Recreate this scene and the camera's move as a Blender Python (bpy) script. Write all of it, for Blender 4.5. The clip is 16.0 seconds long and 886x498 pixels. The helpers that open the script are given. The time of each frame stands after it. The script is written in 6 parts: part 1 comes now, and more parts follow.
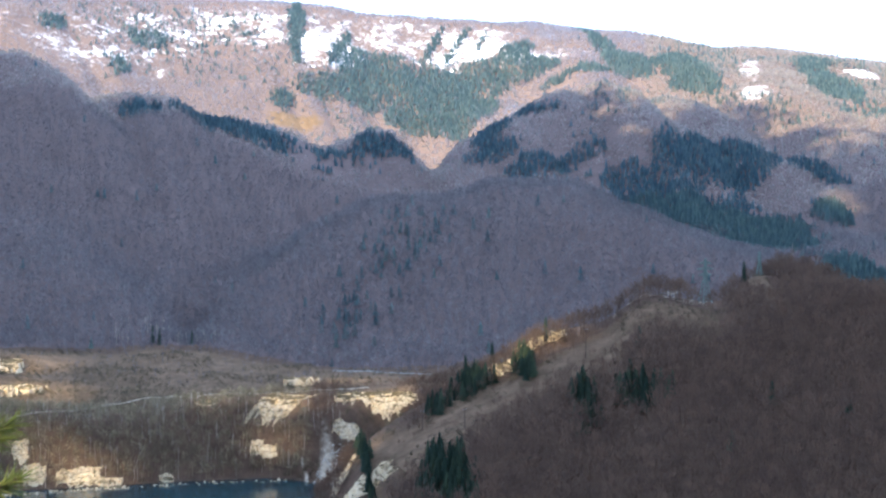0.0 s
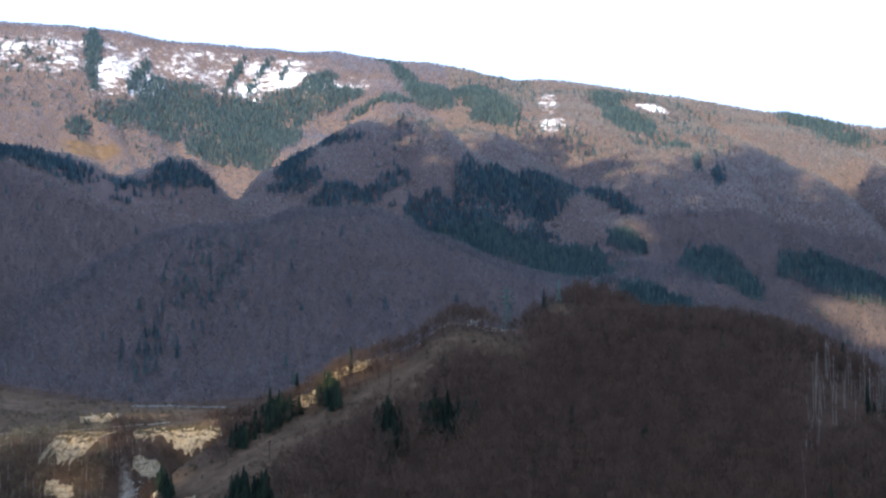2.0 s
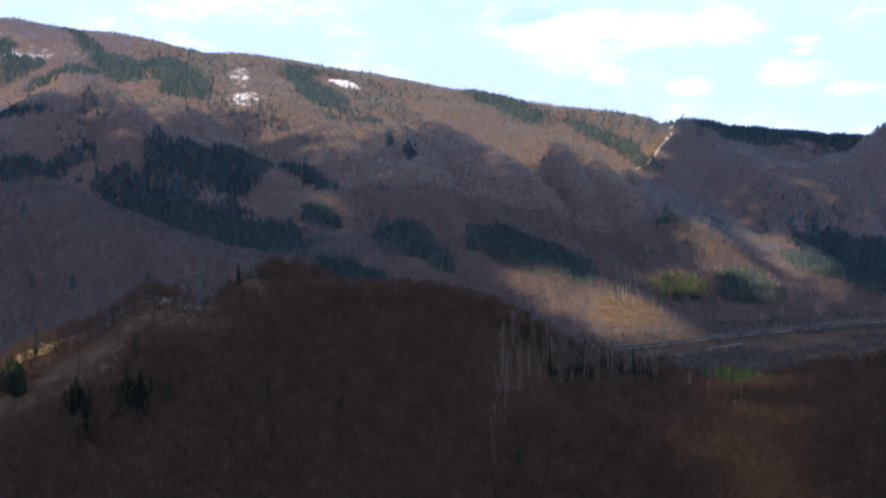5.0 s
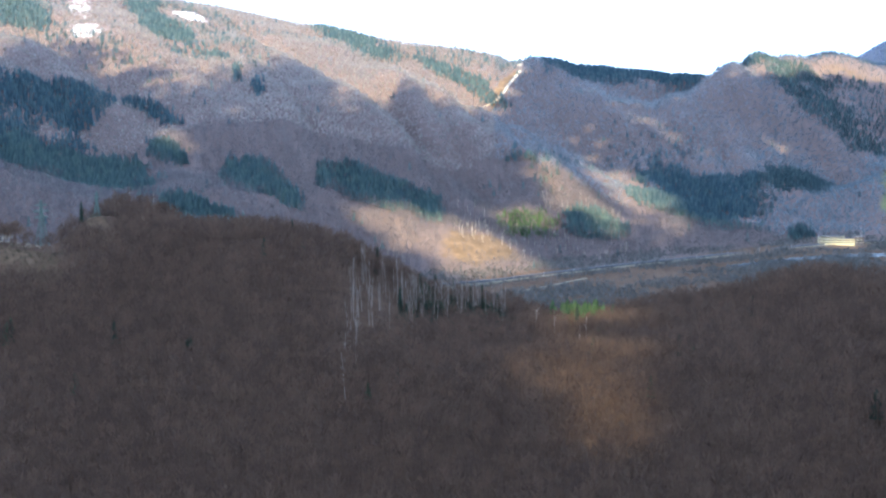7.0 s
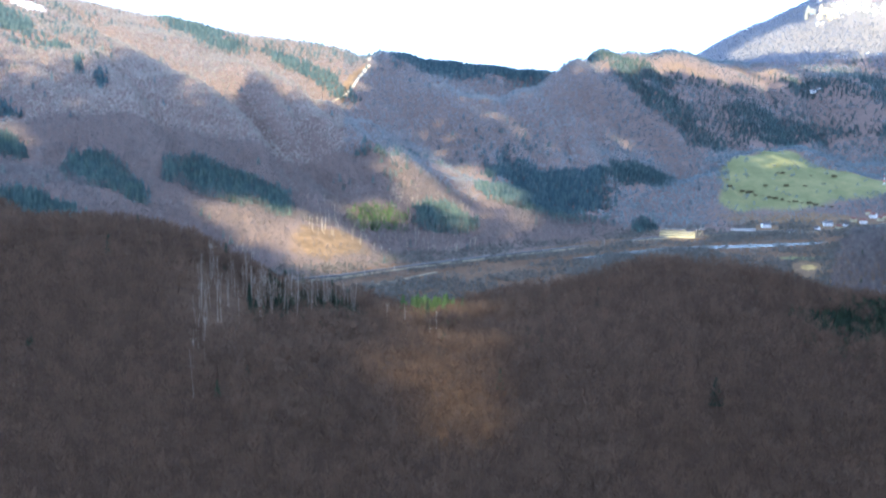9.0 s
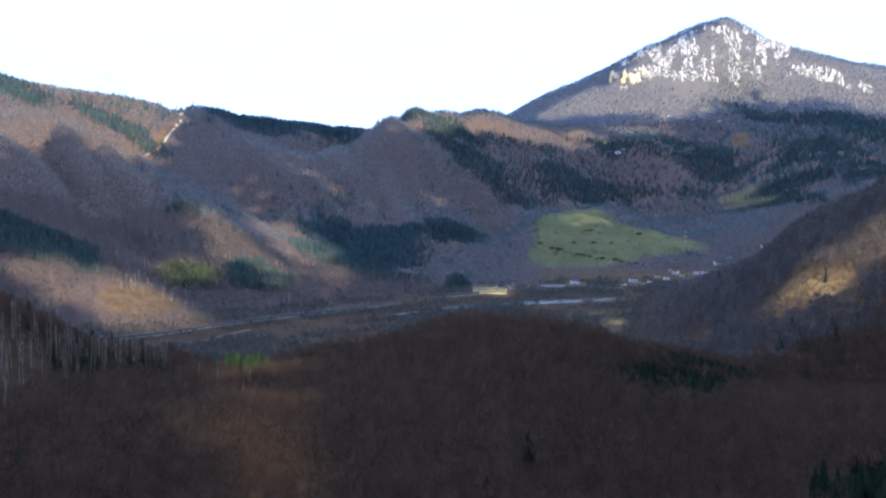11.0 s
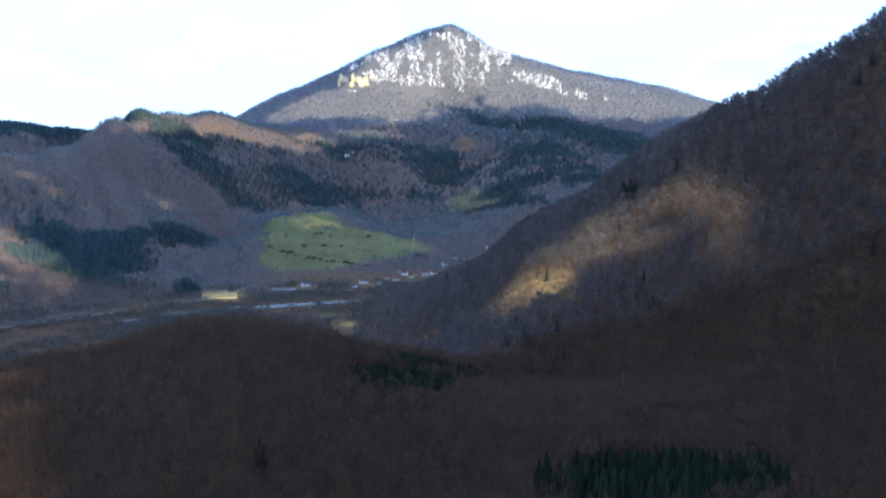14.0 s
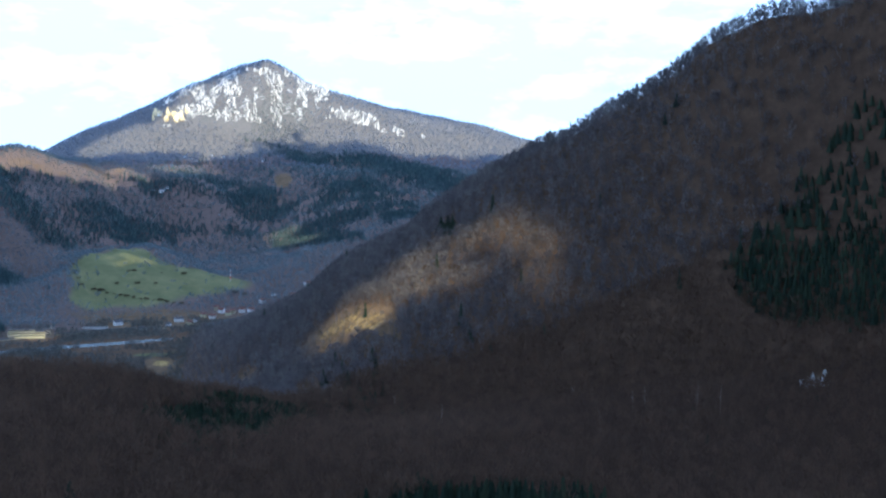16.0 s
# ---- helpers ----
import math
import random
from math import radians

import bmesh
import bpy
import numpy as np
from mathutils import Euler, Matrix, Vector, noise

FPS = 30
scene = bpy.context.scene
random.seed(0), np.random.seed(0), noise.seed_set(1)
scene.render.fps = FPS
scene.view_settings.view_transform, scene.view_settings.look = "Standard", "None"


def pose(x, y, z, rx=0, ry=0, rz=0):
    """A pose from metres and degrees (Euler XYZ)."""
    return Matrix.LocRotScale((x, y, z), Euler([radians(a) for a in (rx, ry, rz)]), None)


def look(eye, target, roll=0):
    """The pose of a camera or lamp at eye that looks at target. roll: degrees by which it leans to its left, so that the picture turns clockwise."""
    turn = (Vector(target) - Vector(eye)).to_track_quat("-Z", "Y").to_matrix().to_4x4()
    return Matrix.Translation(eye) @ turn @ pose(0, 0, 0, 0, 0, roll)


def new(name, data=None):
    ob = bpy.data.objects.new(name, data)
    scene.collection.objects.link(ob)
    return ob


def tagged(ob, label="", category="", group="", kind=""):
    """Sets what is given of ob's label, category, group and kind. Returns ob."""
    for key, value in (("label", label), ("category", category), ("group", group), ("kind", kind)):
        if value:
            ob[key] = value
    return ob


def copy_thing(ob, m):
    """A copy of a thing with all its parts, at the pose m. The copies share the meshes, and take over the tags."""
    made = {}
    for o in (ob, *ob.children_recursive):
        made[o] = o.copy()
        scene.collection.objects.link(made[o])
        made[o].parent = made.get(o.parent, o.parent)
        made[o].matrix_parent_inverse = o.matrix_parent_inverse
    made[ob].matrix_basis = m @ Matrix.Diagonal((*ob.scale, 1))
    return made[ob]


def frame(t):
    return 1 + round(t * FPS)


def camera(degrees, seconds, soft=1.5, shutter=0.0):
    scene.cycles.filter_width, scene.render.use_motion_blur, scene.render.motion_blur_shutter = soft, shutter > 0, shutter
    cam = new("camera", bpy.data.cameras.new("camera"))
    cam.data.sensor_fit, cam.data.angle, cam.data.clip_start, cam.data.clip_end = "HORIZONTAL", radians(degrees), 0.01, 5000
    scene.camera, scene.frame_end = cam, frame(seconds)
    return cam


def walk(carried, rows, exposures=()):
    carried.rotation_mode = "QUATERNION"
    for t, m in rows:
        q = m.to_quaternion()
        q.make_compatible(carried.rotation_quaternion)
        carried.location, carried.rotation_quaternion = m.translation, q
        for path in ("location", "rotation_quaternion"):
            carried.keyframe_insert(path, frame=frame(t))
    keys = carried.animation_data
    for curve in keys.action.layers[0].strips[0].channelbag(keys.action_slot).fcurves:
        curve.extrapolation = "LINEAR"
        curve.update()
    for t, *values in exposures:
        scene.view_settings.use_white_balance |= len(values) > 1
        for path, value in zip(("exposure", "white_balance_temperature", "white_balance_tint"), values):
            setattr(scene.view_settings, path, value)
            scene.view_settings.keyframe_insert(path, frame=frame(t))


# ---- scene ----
EYE = 200.0                      # the eye's height over the valley floor
cam = camera(38.35, 16.0, soft=2.4)
# seconds, yaw, pitch, roll: a hand-held pan on the spot
ROWS = [
    (0.0, -0.000, -2.200, 0.200),
    (0.5, -2.195, -1.872, 0.201),
    (1.0, -4.390, -1.523, 0.246),
    (1.5, -6.599, -1.158, 0.305),
    (2.0, -8.782, -0.893, 0.363),
    (2.5, -10.993, -0.759, 0.450),
    (3.0, -13.235, -0.748, 0.508),
    (3.5, -15.517, -0.886, 0.579),
    (4.0, -17.787, -1.108, 0.660),
    (4.5, -20.119, -1.527, 0.647),
    (5.0, -22.460, -2.142, 0.676),
    (7.5, -30.483, -5.529, 0.301),
    (8.0, -31.874, -5.779, 0.232),
    (8.5, -33.720, -5.708, 0.136),
    (9.0, -35.907, -5.327, 0.151),
    (11.5, -46.198, -2.421, -0.331),
    (12.0, -48.220, -2.439, -0.309),
    (12.5, -50.235, -2.471, -0.319),
    (13.0, -52.243, -2.502, -0.246),
    (13.5, -54.272, -2.532, -0.203),
    (14.0, -56.300, -2.570, -0.254),
    (14.5, -58.334, -2.471, -0.232),
    (15.0, -60.330, -2.144, -0.256),
    (15.5, -62.354, -1.620, -0.244),
    (16.0, -64.455, -0.911, -0.262),
]
REACH = 0.35                     # the arm's length from the turning body to the camera
walk(cam, [(t, pose(-REACH * math.sin(radians(yaw)), REACH * math.cos(radians(yaw)) - REACH, EYE, 90 + pitch, roll, yaw))
           for t, yaw, pitch, roll in ROWS],
     exposures=[(t, stops, kelvin, tint) for t, stops, kelvin, tint in ((0.0, 2.24, 4270, 5), (1.0, 1.95, 4290, 5), (2.0, 1.34, 4330, 7), (3.0, 0.8, 4440, 11), (5.2, 0.64, 4530, 13), (7.3, 2.42, 4210, 3), (9.2, 2.39, 4190, 3), (11.3, 0.93, 4190, 10), (12.5, 0.57, 4230, 14), (13.5, 0.69, 4230, 11), (14.1, 1.2, 4080, 3), (14.9, 1.18, 4030, 2), (16.0, 1.17, 4000, 1))])

# ---- sky and sun ----
SUN_BEARING, SUN_HEIGHT = 230.0, 38.0      # degrees clockwise from the first view, and above the horizon


def compass(bearing, distance, z=0.0):
    return Vector((distance * math.sin(radians(bearing)), distance * math.cos(radians(bearing)), z))


TO_SUN = Vector((math.sin(radians(SUN_BEARING)) * math.cos(radians(SUN_HEIGHT)), math.cos(radians(SUN_BEARING)) * math.cos(radians(SUN_HEIGHT)), math.sin(radians(SUN_HEIGHT))))
sun = new("sun", bpy.data.lights.new("sun", "SUN"))
sun.data.energy, sun.data.angle, sun.data.color = 5.0, radians(0.6), (1.0, 0.62, 0.245)
sun.matrix_world = look((0, 0, 900), Vector((0, 0, 900)) - TO_SUN)
world = bpy.data.worlds.new("sky")
scene.world = world
world.use_nodes = True
wt = world.node_tree
sky = wt.nodes.new("ShaderNodeTexSky")
sky.sky_type, sky.sun_disc = "NISHITA", False
sky.sun_elevation, sky.sun_rotation = radians(SUN_HEIGHT), radians(SUN_BEARING)


def wnode(kind, **inputs):
    n = wt.nodes.new(kind)
    for key, value in inputs.items():
        n.inputs[key].default_value = value
    return n


# broken cumulus over a pale blue sky: banks and puffs with ragged edges, bright above and grey-blue below
BANKS = [(28.0, 7.8, 4.3, 1.3), (35.4, 7.5, 1.8, 0.7), (37.5, 5.2, 2.0, 0.6), (33.4, 4.9, 1.0, 0.4), (14.7, 8.6, 4.8, 0.8), (30.0, 5.5, 0.8, 0.3), (38.2, 6.3, 0.9, 0.3), (37.8, 5.6, 2.0, 0.5), (45.1, 5.4, 1.1, 0.3), (35.3, 7.8, 1.8, 0.5), (31.5, 7.6, 2.0, 0.9), (46.6, 6.9, 1.5, 0.3), (53.3, 7.5, 1.3, 0.8), (51.1, 6.4, 1.1, 0.5), (33.5, 5.1, 0.9, 0.3), (38.5, 6.7, 0.8, 0.2), (39.8, 4.6, 1.5, 0.3), (61.3, 8.7, 5.1, 1.1), (69.9, 6.4, 3.8, 0.6), (53.1, 7.7, 1.5, 0.8), (46.7, 6.8, 1.5, 0.7), (68.6, 10.0, 4.6, 0.5), (72.6, 9.3, 0.8, 0.3)]
GREY_BANKS = [(21.3, 8.4, 3.4, 1.0), (26.4, 8.1, 2.2, 0.6)]
dome = wt.nodes.new("ShaderNodeTexCoord")


def wmath(how, a, b, clamp=False):
    n = wt.nodes.new("ShaderNodeMath")
    n.operation, n.use_clamp = how, clamp
    for socket, value in zip(n.inputs, (a, b)):
        if isinstance(value, (int, float)):
            socket.default_value = value
        else:
            wt.links.new(value, socket)
    return n.outputs[0]


def bank(b, e, wide, tall):
    """1 in the middle of a cloud at that bearing and elevation, 0 outside it."""
    at = wt.nodes.new("ShaderNodeMapping")
    at.vector_type = "TEXTURE"
    at.inputs["Location"].default_value = (math.sin(radians(b)) * math.cos(radians(e)), math.cos(radians(b)) * math.cos(radians(e)), math.sin(radians(e)))
    at.inputs["Rotation"].default_value = (0, 0, -radians(b))
    at.inputs["Scale"].default_value = (radians(wide) * 1.3, 3.0, radians(tall) * 1.3)
    wt.links.new(dome.outputs["Generated"], at.inputs["Vector"])
    far = wt.nodes.new("ShaderNodeVectorMath")
    far.operation = "LENGTH"
    wt.links.new(at.outputs[0], far.inputs[0])
    return wmath("SUBTRACT", 1.0, far.outputs["Value"], True)


def banks(list_):
    total = bank(*list_[0])
    for one in list_[1:]:
        total = wmath("MAXIMUM", total, bank(*one))
    return total


def lumps(lift):
    """Heaps of cloud: broad and fine lumps, flattened; lift looks so much higher up."""
    flat = wt.nodes.new("ShaderNodeMapping")
    flat.inputs["Location"].default_value, flat.inputs["Scale"].default_value = (0, 0, lift * 2.6), (1.0, 1.0, 2.6)
    wt.links.new(dome.outputs["Generated"], flat.inputs["Vector"])
    broad, fine = wnode("ShaderNodeTexNoise", Scale=9.0, Detail=3.0, Roughness=0.5), wnode("ShaderNodeTexNoise", Scale=34.0, Detail=7.0, Roughness=0.62)
    for n in (broad, fine):
        wt.links.new(flat.outputs[0], n.inputs["Vector"])
    return wmath("ADD", broad.outputs["Fac"], wmath("MULTIPLY", wmath("SUBTRACT", fine.outputs["Fac"], 0.5), 0.55))


here, above = lumps(0.0), lumps(0.02)
placed = banks(BANKS)
thick = wmath("ADD", here, wmath("MULTIPLY", placed, 0.42))
cover = wt.nodes.new("ShaderNodeValToRGB")
cover.color_ramp.elements[0].position, cover.color_ramp.elements[0].color = 0.50, (0, 0, 0, 1)
cover.color_ramp.elements[1].position, cover.color_ramp.elements[1].color = 0.70, (1, 1, 1, 1)
wt.links.new(thick, cover.inputs[0])
top_light = wmath("ADD", wmath("MULTIPLY", wmath("SUBTRACT", here, above), 2.2), wmath("SUBTRACT", wmath("ADD", 0.55, wmath("MULTIPLY", placed, 0.35)), wmath("MULTIPLY", banks(GREY_BANKS), 0.9)), True)
tone = wt.nodes.new("ShaderNodeValToRGB")
tone.color_ramp.elements[0].position, tone.color_ramp.elements[0].color = 0.15, (10.4, 10.9, 11.9, 1)
tone.color_ramp.elements[1].position, tone.color_ramp.elements[1].color = 0.75, (16.0, 15.2, 14.2, 1)
wt.links.new(top_light, tone.inputs[0])
veil = wnode("ShaderNodeMix")
veil.data_type = "RGBA"
veil.inputs["B"].default_value = (12.7, 11.95, 12.4, 1)
# thin vapour that thickens towards the horizon
rise = wt.nodes.new("ShaderNodeSeparateXYZ")
wt.links.new(dome.outputs["Generated"], rise.inputs[0])
vapour = wnode("ShaderNodeMapRange")
vapour.inputs["From Min"].default_value, vapour.inputs["From Max"].default_value = 0.05, 0.7
vapour.inputs["To Min"].default_value, vapour.inputs["To Max"].default_value = 0.95, 0.72
wt.links.new(rise.outputs["Z"], vapour.inputs["Value"])
wt.links.new(vapour.outputs[0], veil.inputs["Factor"])
wt.links.new(sky.outputs[0], veil.inputs["A"])
heaven = wnode("ShaderNodeMix")
heaven.data_type = "RGBA"
wt.links.new(cover.outputs[0], heaven.inputs["Factor"])
wt.links.new(veil.outputs["Result"], heaven.inputs["A"])
wt.links.new(tone.outputs[0], heaven.inputs["B"])
# a cloudy sky is brighter overhead than at the horizon
zenith = wnode("ShaderNodeMapRange")
zenith.inputs["From Min"].default_value, zenith.inputs["From Max"].default_value = 0.1, 0.8
zenith.inputs["To Min"].default_value, zenith.inputs["To Max"].default_value = 0.053, 0.084
wt.links.new(rise.outputs["Z"], zenith.inputs["Value"])
wt.links.new(zenith.outputs[0], wt.nodes["Background"].inputs[1])
wt.links.new(heaven.outputs["Result"], wt.nodes["Background"].inputs[0])

# ---- plan of the land ----

def along(points, bearings):
    """Distance and height of a line of the land, smoothly between its few points (bearing, distance, height)."""
    b, r, z = (np.array(c, float) for c in zip(*points))
    return monotone(b, r, bearings), monotone(b, z, bearings)


def monotone(x, y, at):
    """A smooth curve through the points that never overshoots them."""
    h, d = np.diff(x), np.diff(y) / np.diff(x)
    m = np.concatenate(([d[0]], np.where(d[:-1] * d[1:] > 0, 2 * d[:-1] * d[1:] / np.where(d[:-1] + d[1:] == 0, 1, d[:-1] + d[1:]), 0), [d[-1]]))
    at = np.clip(at, x[0], x[-1])
    i = np.clip(np.searchsorted(x, at) - 1, 0, len(x) - 2)
    s = (at - x[i]) / h[i]
    return ((1 + 2 * s) * (1 - s) ** 2 * y[i] + s * (1 - s) ** 2 * h[i] * m[i] + s * s * (3 - 2 * s) * y[i + 1] + s * s * (s - 1) * h[i] * m[i + 1])


LATTICE = np.random.RandomState(7).rand(64, 64)


def grain(x, y):
    """Value noise between -1 and 1 at points of the plan."""
    i, j = np.floor(x).astype(int), np.floor(y).astype(int)
    u, v = x - i, y - j
    u, v = u * u * (3 - 2 * u), v * v * (3 - 2 * v)
    a, b = LATTICE[i % 64, j % 64], LATTICE[(i + 1) % 64, j % 64]
    c, d = LATTICE[i % 64, (j + 1) % 64], LATTICE[(i + 1) % 64, (j + 1) % 64]
    return 2 * (a + (b - a) * u + (c - a) * v + (a - b - c + d) * u * v) - 1


def rough(x, y, size, octaves=4):
    total, weight = 0, 1.0
    for k in range(octaves):
        total = total + weight * grain(x / size + 17.3 * k, y / size - 9.1 * k)
        size, weight = size / 2.1, weight * 0.5
    return total


# lines of the land from near to far: (bearing in degrees, distance, height over the valley floor)
# the trough below the lookout
TROUGH = [(-40, 420, -9), (-8, 420, -9), (-2, 430, 20), (6, 430, 55), (95, 420, 60)]
# middle of the near slope
NEAR_SLOPE = [(-40, 560, -9), (-9, 560, -9), (-5, 560, 10), (0, 600, 61), (6, 640, 73), (12, 640, 87), (24, 600, 94), (36, 600, 83), (46, 580, 93), (60, 640, 76), (75, 700, 77), (95, 700, 89)]
# near crest
NEAR_CREST_WEST = [(-40, 720, -9), (-8, 730, -9), (-5.5, 740, 20), (-3.6, 760, 52), (-0.8, 800, 69), (3, 840, 92), (5.5, 870, 109), (7.1, 880, 114), (9.3, 890, 132), (12.1, 900, 129), (13.9, 940, 142), (15.8, 940, 141), (18, 860, 132), (20.5, 800, 133), (22.6, 790, 131)]
NEAR_CREST_EAST = [(24.7, 790, 122), (26.7, 800, 106), (29.3, 820, 87), (31.2, 830, 82), (35.5, 850, 69), (38.3, 850, 79), (41.6, 830, 89), (45.7, 800, 107), (48.3, 800, 108), (50, 820, 102), (52.7, 880, 83), (56, 980, 63), (61.6, 950, 51), (78, 950, 83), (95, 950, 133)]
# behind it, the lake shore
SHORE = [(-40, 912, -4), (-8, 908, -4), (-5, 880, -2), (-3, 930, 5), (0, 950, 22), (4, 1000, 50), (7, 1050, 60), (9.3, 1050, 75), (12.1, 1100, 70), (16, 1150, 80), (20.5, 1020, 80), (26.8, 980, 55), (31.2, 980, 40), (35.5, 980, 25), (41.6, 980, 28), (45.7, 960, 45), (50, 1000, 40), (53, 1100, 20), (56, 1250, 30), (61.6, 1180, 110), (78, 1060, 175), (95, 1020, 190)]
# cliff top over the lake, the near bank, the crest of the steep hill
CLIFF_TOP_WEST = [(-40, 990, 60), (-19.2, 985, 45), (-17.9, 980, 45), (-14.6, 970, 42), (-10.4, 985, 46), (-7.2, 985, 47), (-4.1, 985, 47), (-1.3, 1000, 47), (2, 1050, 50), (5, 1150, 52), (8, 1200, 40), (14, 1300, 20), (20, 1350, 5), (30, 1500, 2), (45, 1700, 2), (51, 1950, 2), (52, 1950, 2)]
CLIFF_TOP_EAST = [(53.7, 1900, 20), (56, 1850, 60), (58.2, 1780, 98), (60, 1700, 148), (62.8, 1600, 191), (63.8, 1570, 216), (65, 1530, 238), (66.6, 1490, 263), (68.6, 1430, 285), (70.7, 1380, 301), (71.9, 1350, 321), (73.5, 1310, 338), (74.9, 1280, 356), (76.3, 1240, 376), (78.7, 1190, 388), (80.8, 1150, 389), (84, 1100, 404), (95, 1050, 432)]
# the foot of the far slopes
FAR_FOOT = [(-40, 1350, 60), (-19.2, 1350, 55), (-15.8, 1340, 52), (-12.1, 1330, 52), (-8.4, 1260, 48), (-4.7, 1190, 46), (-0.6, 1170, 46), (1.7, 1200, 48), (4.3, 1330, 58), (6.3, 1350, 60), (10, 1400, 40), (14, 1420, 40), (20, 1500, 20), (26, 1700, 8), (31, 1740, 5), (35.5, 1900, 5), (41.6, 2150, 5), (46, 2400, 5), (50, 2550, 6), (53.7, 2600, 8), (58, 2650, 30), (65, 2400, 60), (75, 2000, 120), (95, 1900, 160)]
# wooded middle hill, the lower slopes, the meadow
LOWER_HILLS_WEST = [(-40, 1800, 200), (-19.2, 1750, 130), (-15.8, 1600, 95), (-12.5, 1450, 62), (-11.4, 1450, 36), (-9.7, 1600, 71), (-7.7, 1720, 110), (-5.7, 1820, 150), (-3.1, 1900, 191), (-0.6, 1950, 207), (2.9, 2000, 219), (5.5, 2000, 216), (7.5, 1980, 198), (10.5, 1900, 153), (13.2, 1800, 119)]
LOWER_HILLS_EAST = [(15, 1750, 99), (17, 1800, 100), (20, 1950, 110), (26, 2150, 105), (31, 2200, 80), (35.5, 2350, 69), (41.6, 2600, 70), (46, 2850, 59), (48.5, 3050, 147), (50.6, 3150, 167), (52.5, 3150, 145), (55.8, 3000, 74), (58, 3000, 95), (62, 3000, 174), (75, 2900, 300), (95, 2900, 300)]
# hollow behind it
HOLLOW_WEST = [(-40, 2000, 260), (-19.2, 2000, 190), (-15.8, 1900, 150), (-12.5, 1750, 90), (-11.4, 1800, 90), (-9.7, 1900, 95), (-5.7, 2100, 110), (-0.6, 2250, 140), (5.5, 2300, 170), (10.5, 2200, 130), (14, 2100, 110), (17, 2050, 136), (20, 2200, 154)]
HOLLOW_EAST = [(26, 2400, 158), (31, 2550, 147), (35.5, 2700, 143), (41.6, 3000, 137), (46, 3200, 127), (48.5, 3300, 137), (50.7, 3380, 135), (52.5, 3380, 123), (55.8, 3350, 112), (58, 3350, 142), (62, 3350, 218), (75, 3100, 300), (95, 3100, 300)]
# dark spurs below the mountain
SPURS_WEST = [(-40, 2600, 560), (-19.1, 2600, 478), (-16.8, 2600, 449), (-13.3, 2600, 376), (-9.6, 2600, 331), (-7.2, 2620, 318), (-5.9, 2650, 331), (-4.6, 2650, 350), (-3.4, 2600, 351), (-1.6, 2650, 318), (-0.4, 2800, 306), (0.4, 2800, 342), (1.7, 2800, 376), (3.7, 2850, 424), (5.4, 2900, 429), (7.9, 2950, 459), (11.6, 3000, 437), (15.2, 3000, 385)]
SPURS_EAST = [(19.1, 2950, 332), (26, 2900, 254), (31, 2950, 229), (36, 3100, 226), (39.6, 3400, 289), (40.8, 3450, 336), (41.8, 3560, 394), (43, 3700, 436), (45.6, 3800, 436), (47, 3850, 420), (49, 3900, 399), (51, 3900, 358), (55, 3900, 317), (60, 3900, 379), (66, 3900, 372), (75, 3700, 450), (95, 3700, 450)]
# hollow behind the spurs
UPPER_HOLLOW = [(-40, 2900, 520), (-19.1, 2950, 417), (-13.3, 3000, 331), (-5.9, 3050, 307), (-0.4, 3100, 308), (3.7, 3100, 395), (7.9, 3150, 465), (11.6, 3200, 457), (15.2, 3200, 435), (19.1, 3200, 401), (26, 3150, 310), (31, 3150, 271), (36, 3300, 275), (40.8, 3600, 275), (43, 3950, 372), (47, 4150, 388), (51, 4150, 417), (55, 4150, 410), (60, 4200, 450), (66, 4200, 427), (75, 4000, 430), (95, 4000, 430)]
# skyline
SKYLINE_WEST = [(-40, 4300, 860), (-19, 4300, 894), (-12.5, 4400, 883), (-10, 4400, 859), (-6.7, 4400, 871), (-3, 4400, 828), (0.4, 4400, 808), (6, 4350, 776), (10.6, 4300, 696), (12.9, 4250, 664), (14.9, 4200, 654), (18.5, 4050, 605), (21, 3950, 558), (24.7, 3850, 507), (28, 3750, 454), (30.2, 3650, 438), (31.5, 3600, 419), (32.5, 3600, 391), (33.3, 3600, 403), (35.3, 3600, 383)]
SKYLINE_EAST = [(38, 3650, 373), (40.8, 3700, 361), (43, 4300, 371), (45.6, 4500, 382), (47, 4600, 461), (48.6, 4650, 536), (50.1, 4670, 586), (51.6, 4700, 641), (53.6, 4700, 713), (55.6, 4700, 789), (56.6, 4700, 811), (57.6, 4700, 773), (58.6, 4700, 722), (60.6, 4700, 672), (63, 4700, 629), (65.4, 4650, 588), (67.3, 4600, 542), (68.5, 4550, 499), (72, 4500, 394), (95, 4500, 355)]
# behind it
BEYOND = [(-40, 4960, 700), (-6, 4960, 720), (6, 4960, 640), (20, 4960, 400), (30, 4960, 250), (41, 4960, 200), (56, 4960, 600), (70, 4960, 350), (95, 4960, 300)]
LINES = [
    [(-40, 1.5, 198.3), (95, 1.5, 198.3)],
    [(-40, 9, 196), (95, 9, 196)],
    [(-40, 130, 95), (0, 130, 100), (95, 130, 110)],
    TROUGH,
    NEAR_SLOPE,
    NEAR_CREST_WEST + NEAR_CREST_EAST,
    SHORE,
    CLIFF_TOP_WEST + CLIFF_TOP_EAST,
    FAR_FOOT,
    LOWER_HILLS_WEST + LOWER_HILLS_EAST,
    HOLLOW_WEST + HOLLOW_EAST,
    SPURS_WEST + SPURS_EAST,
    UPPER_HOLLOW,
    SKYLINE_WEST + SKYLINE_EAST,
    BEYOND,
]
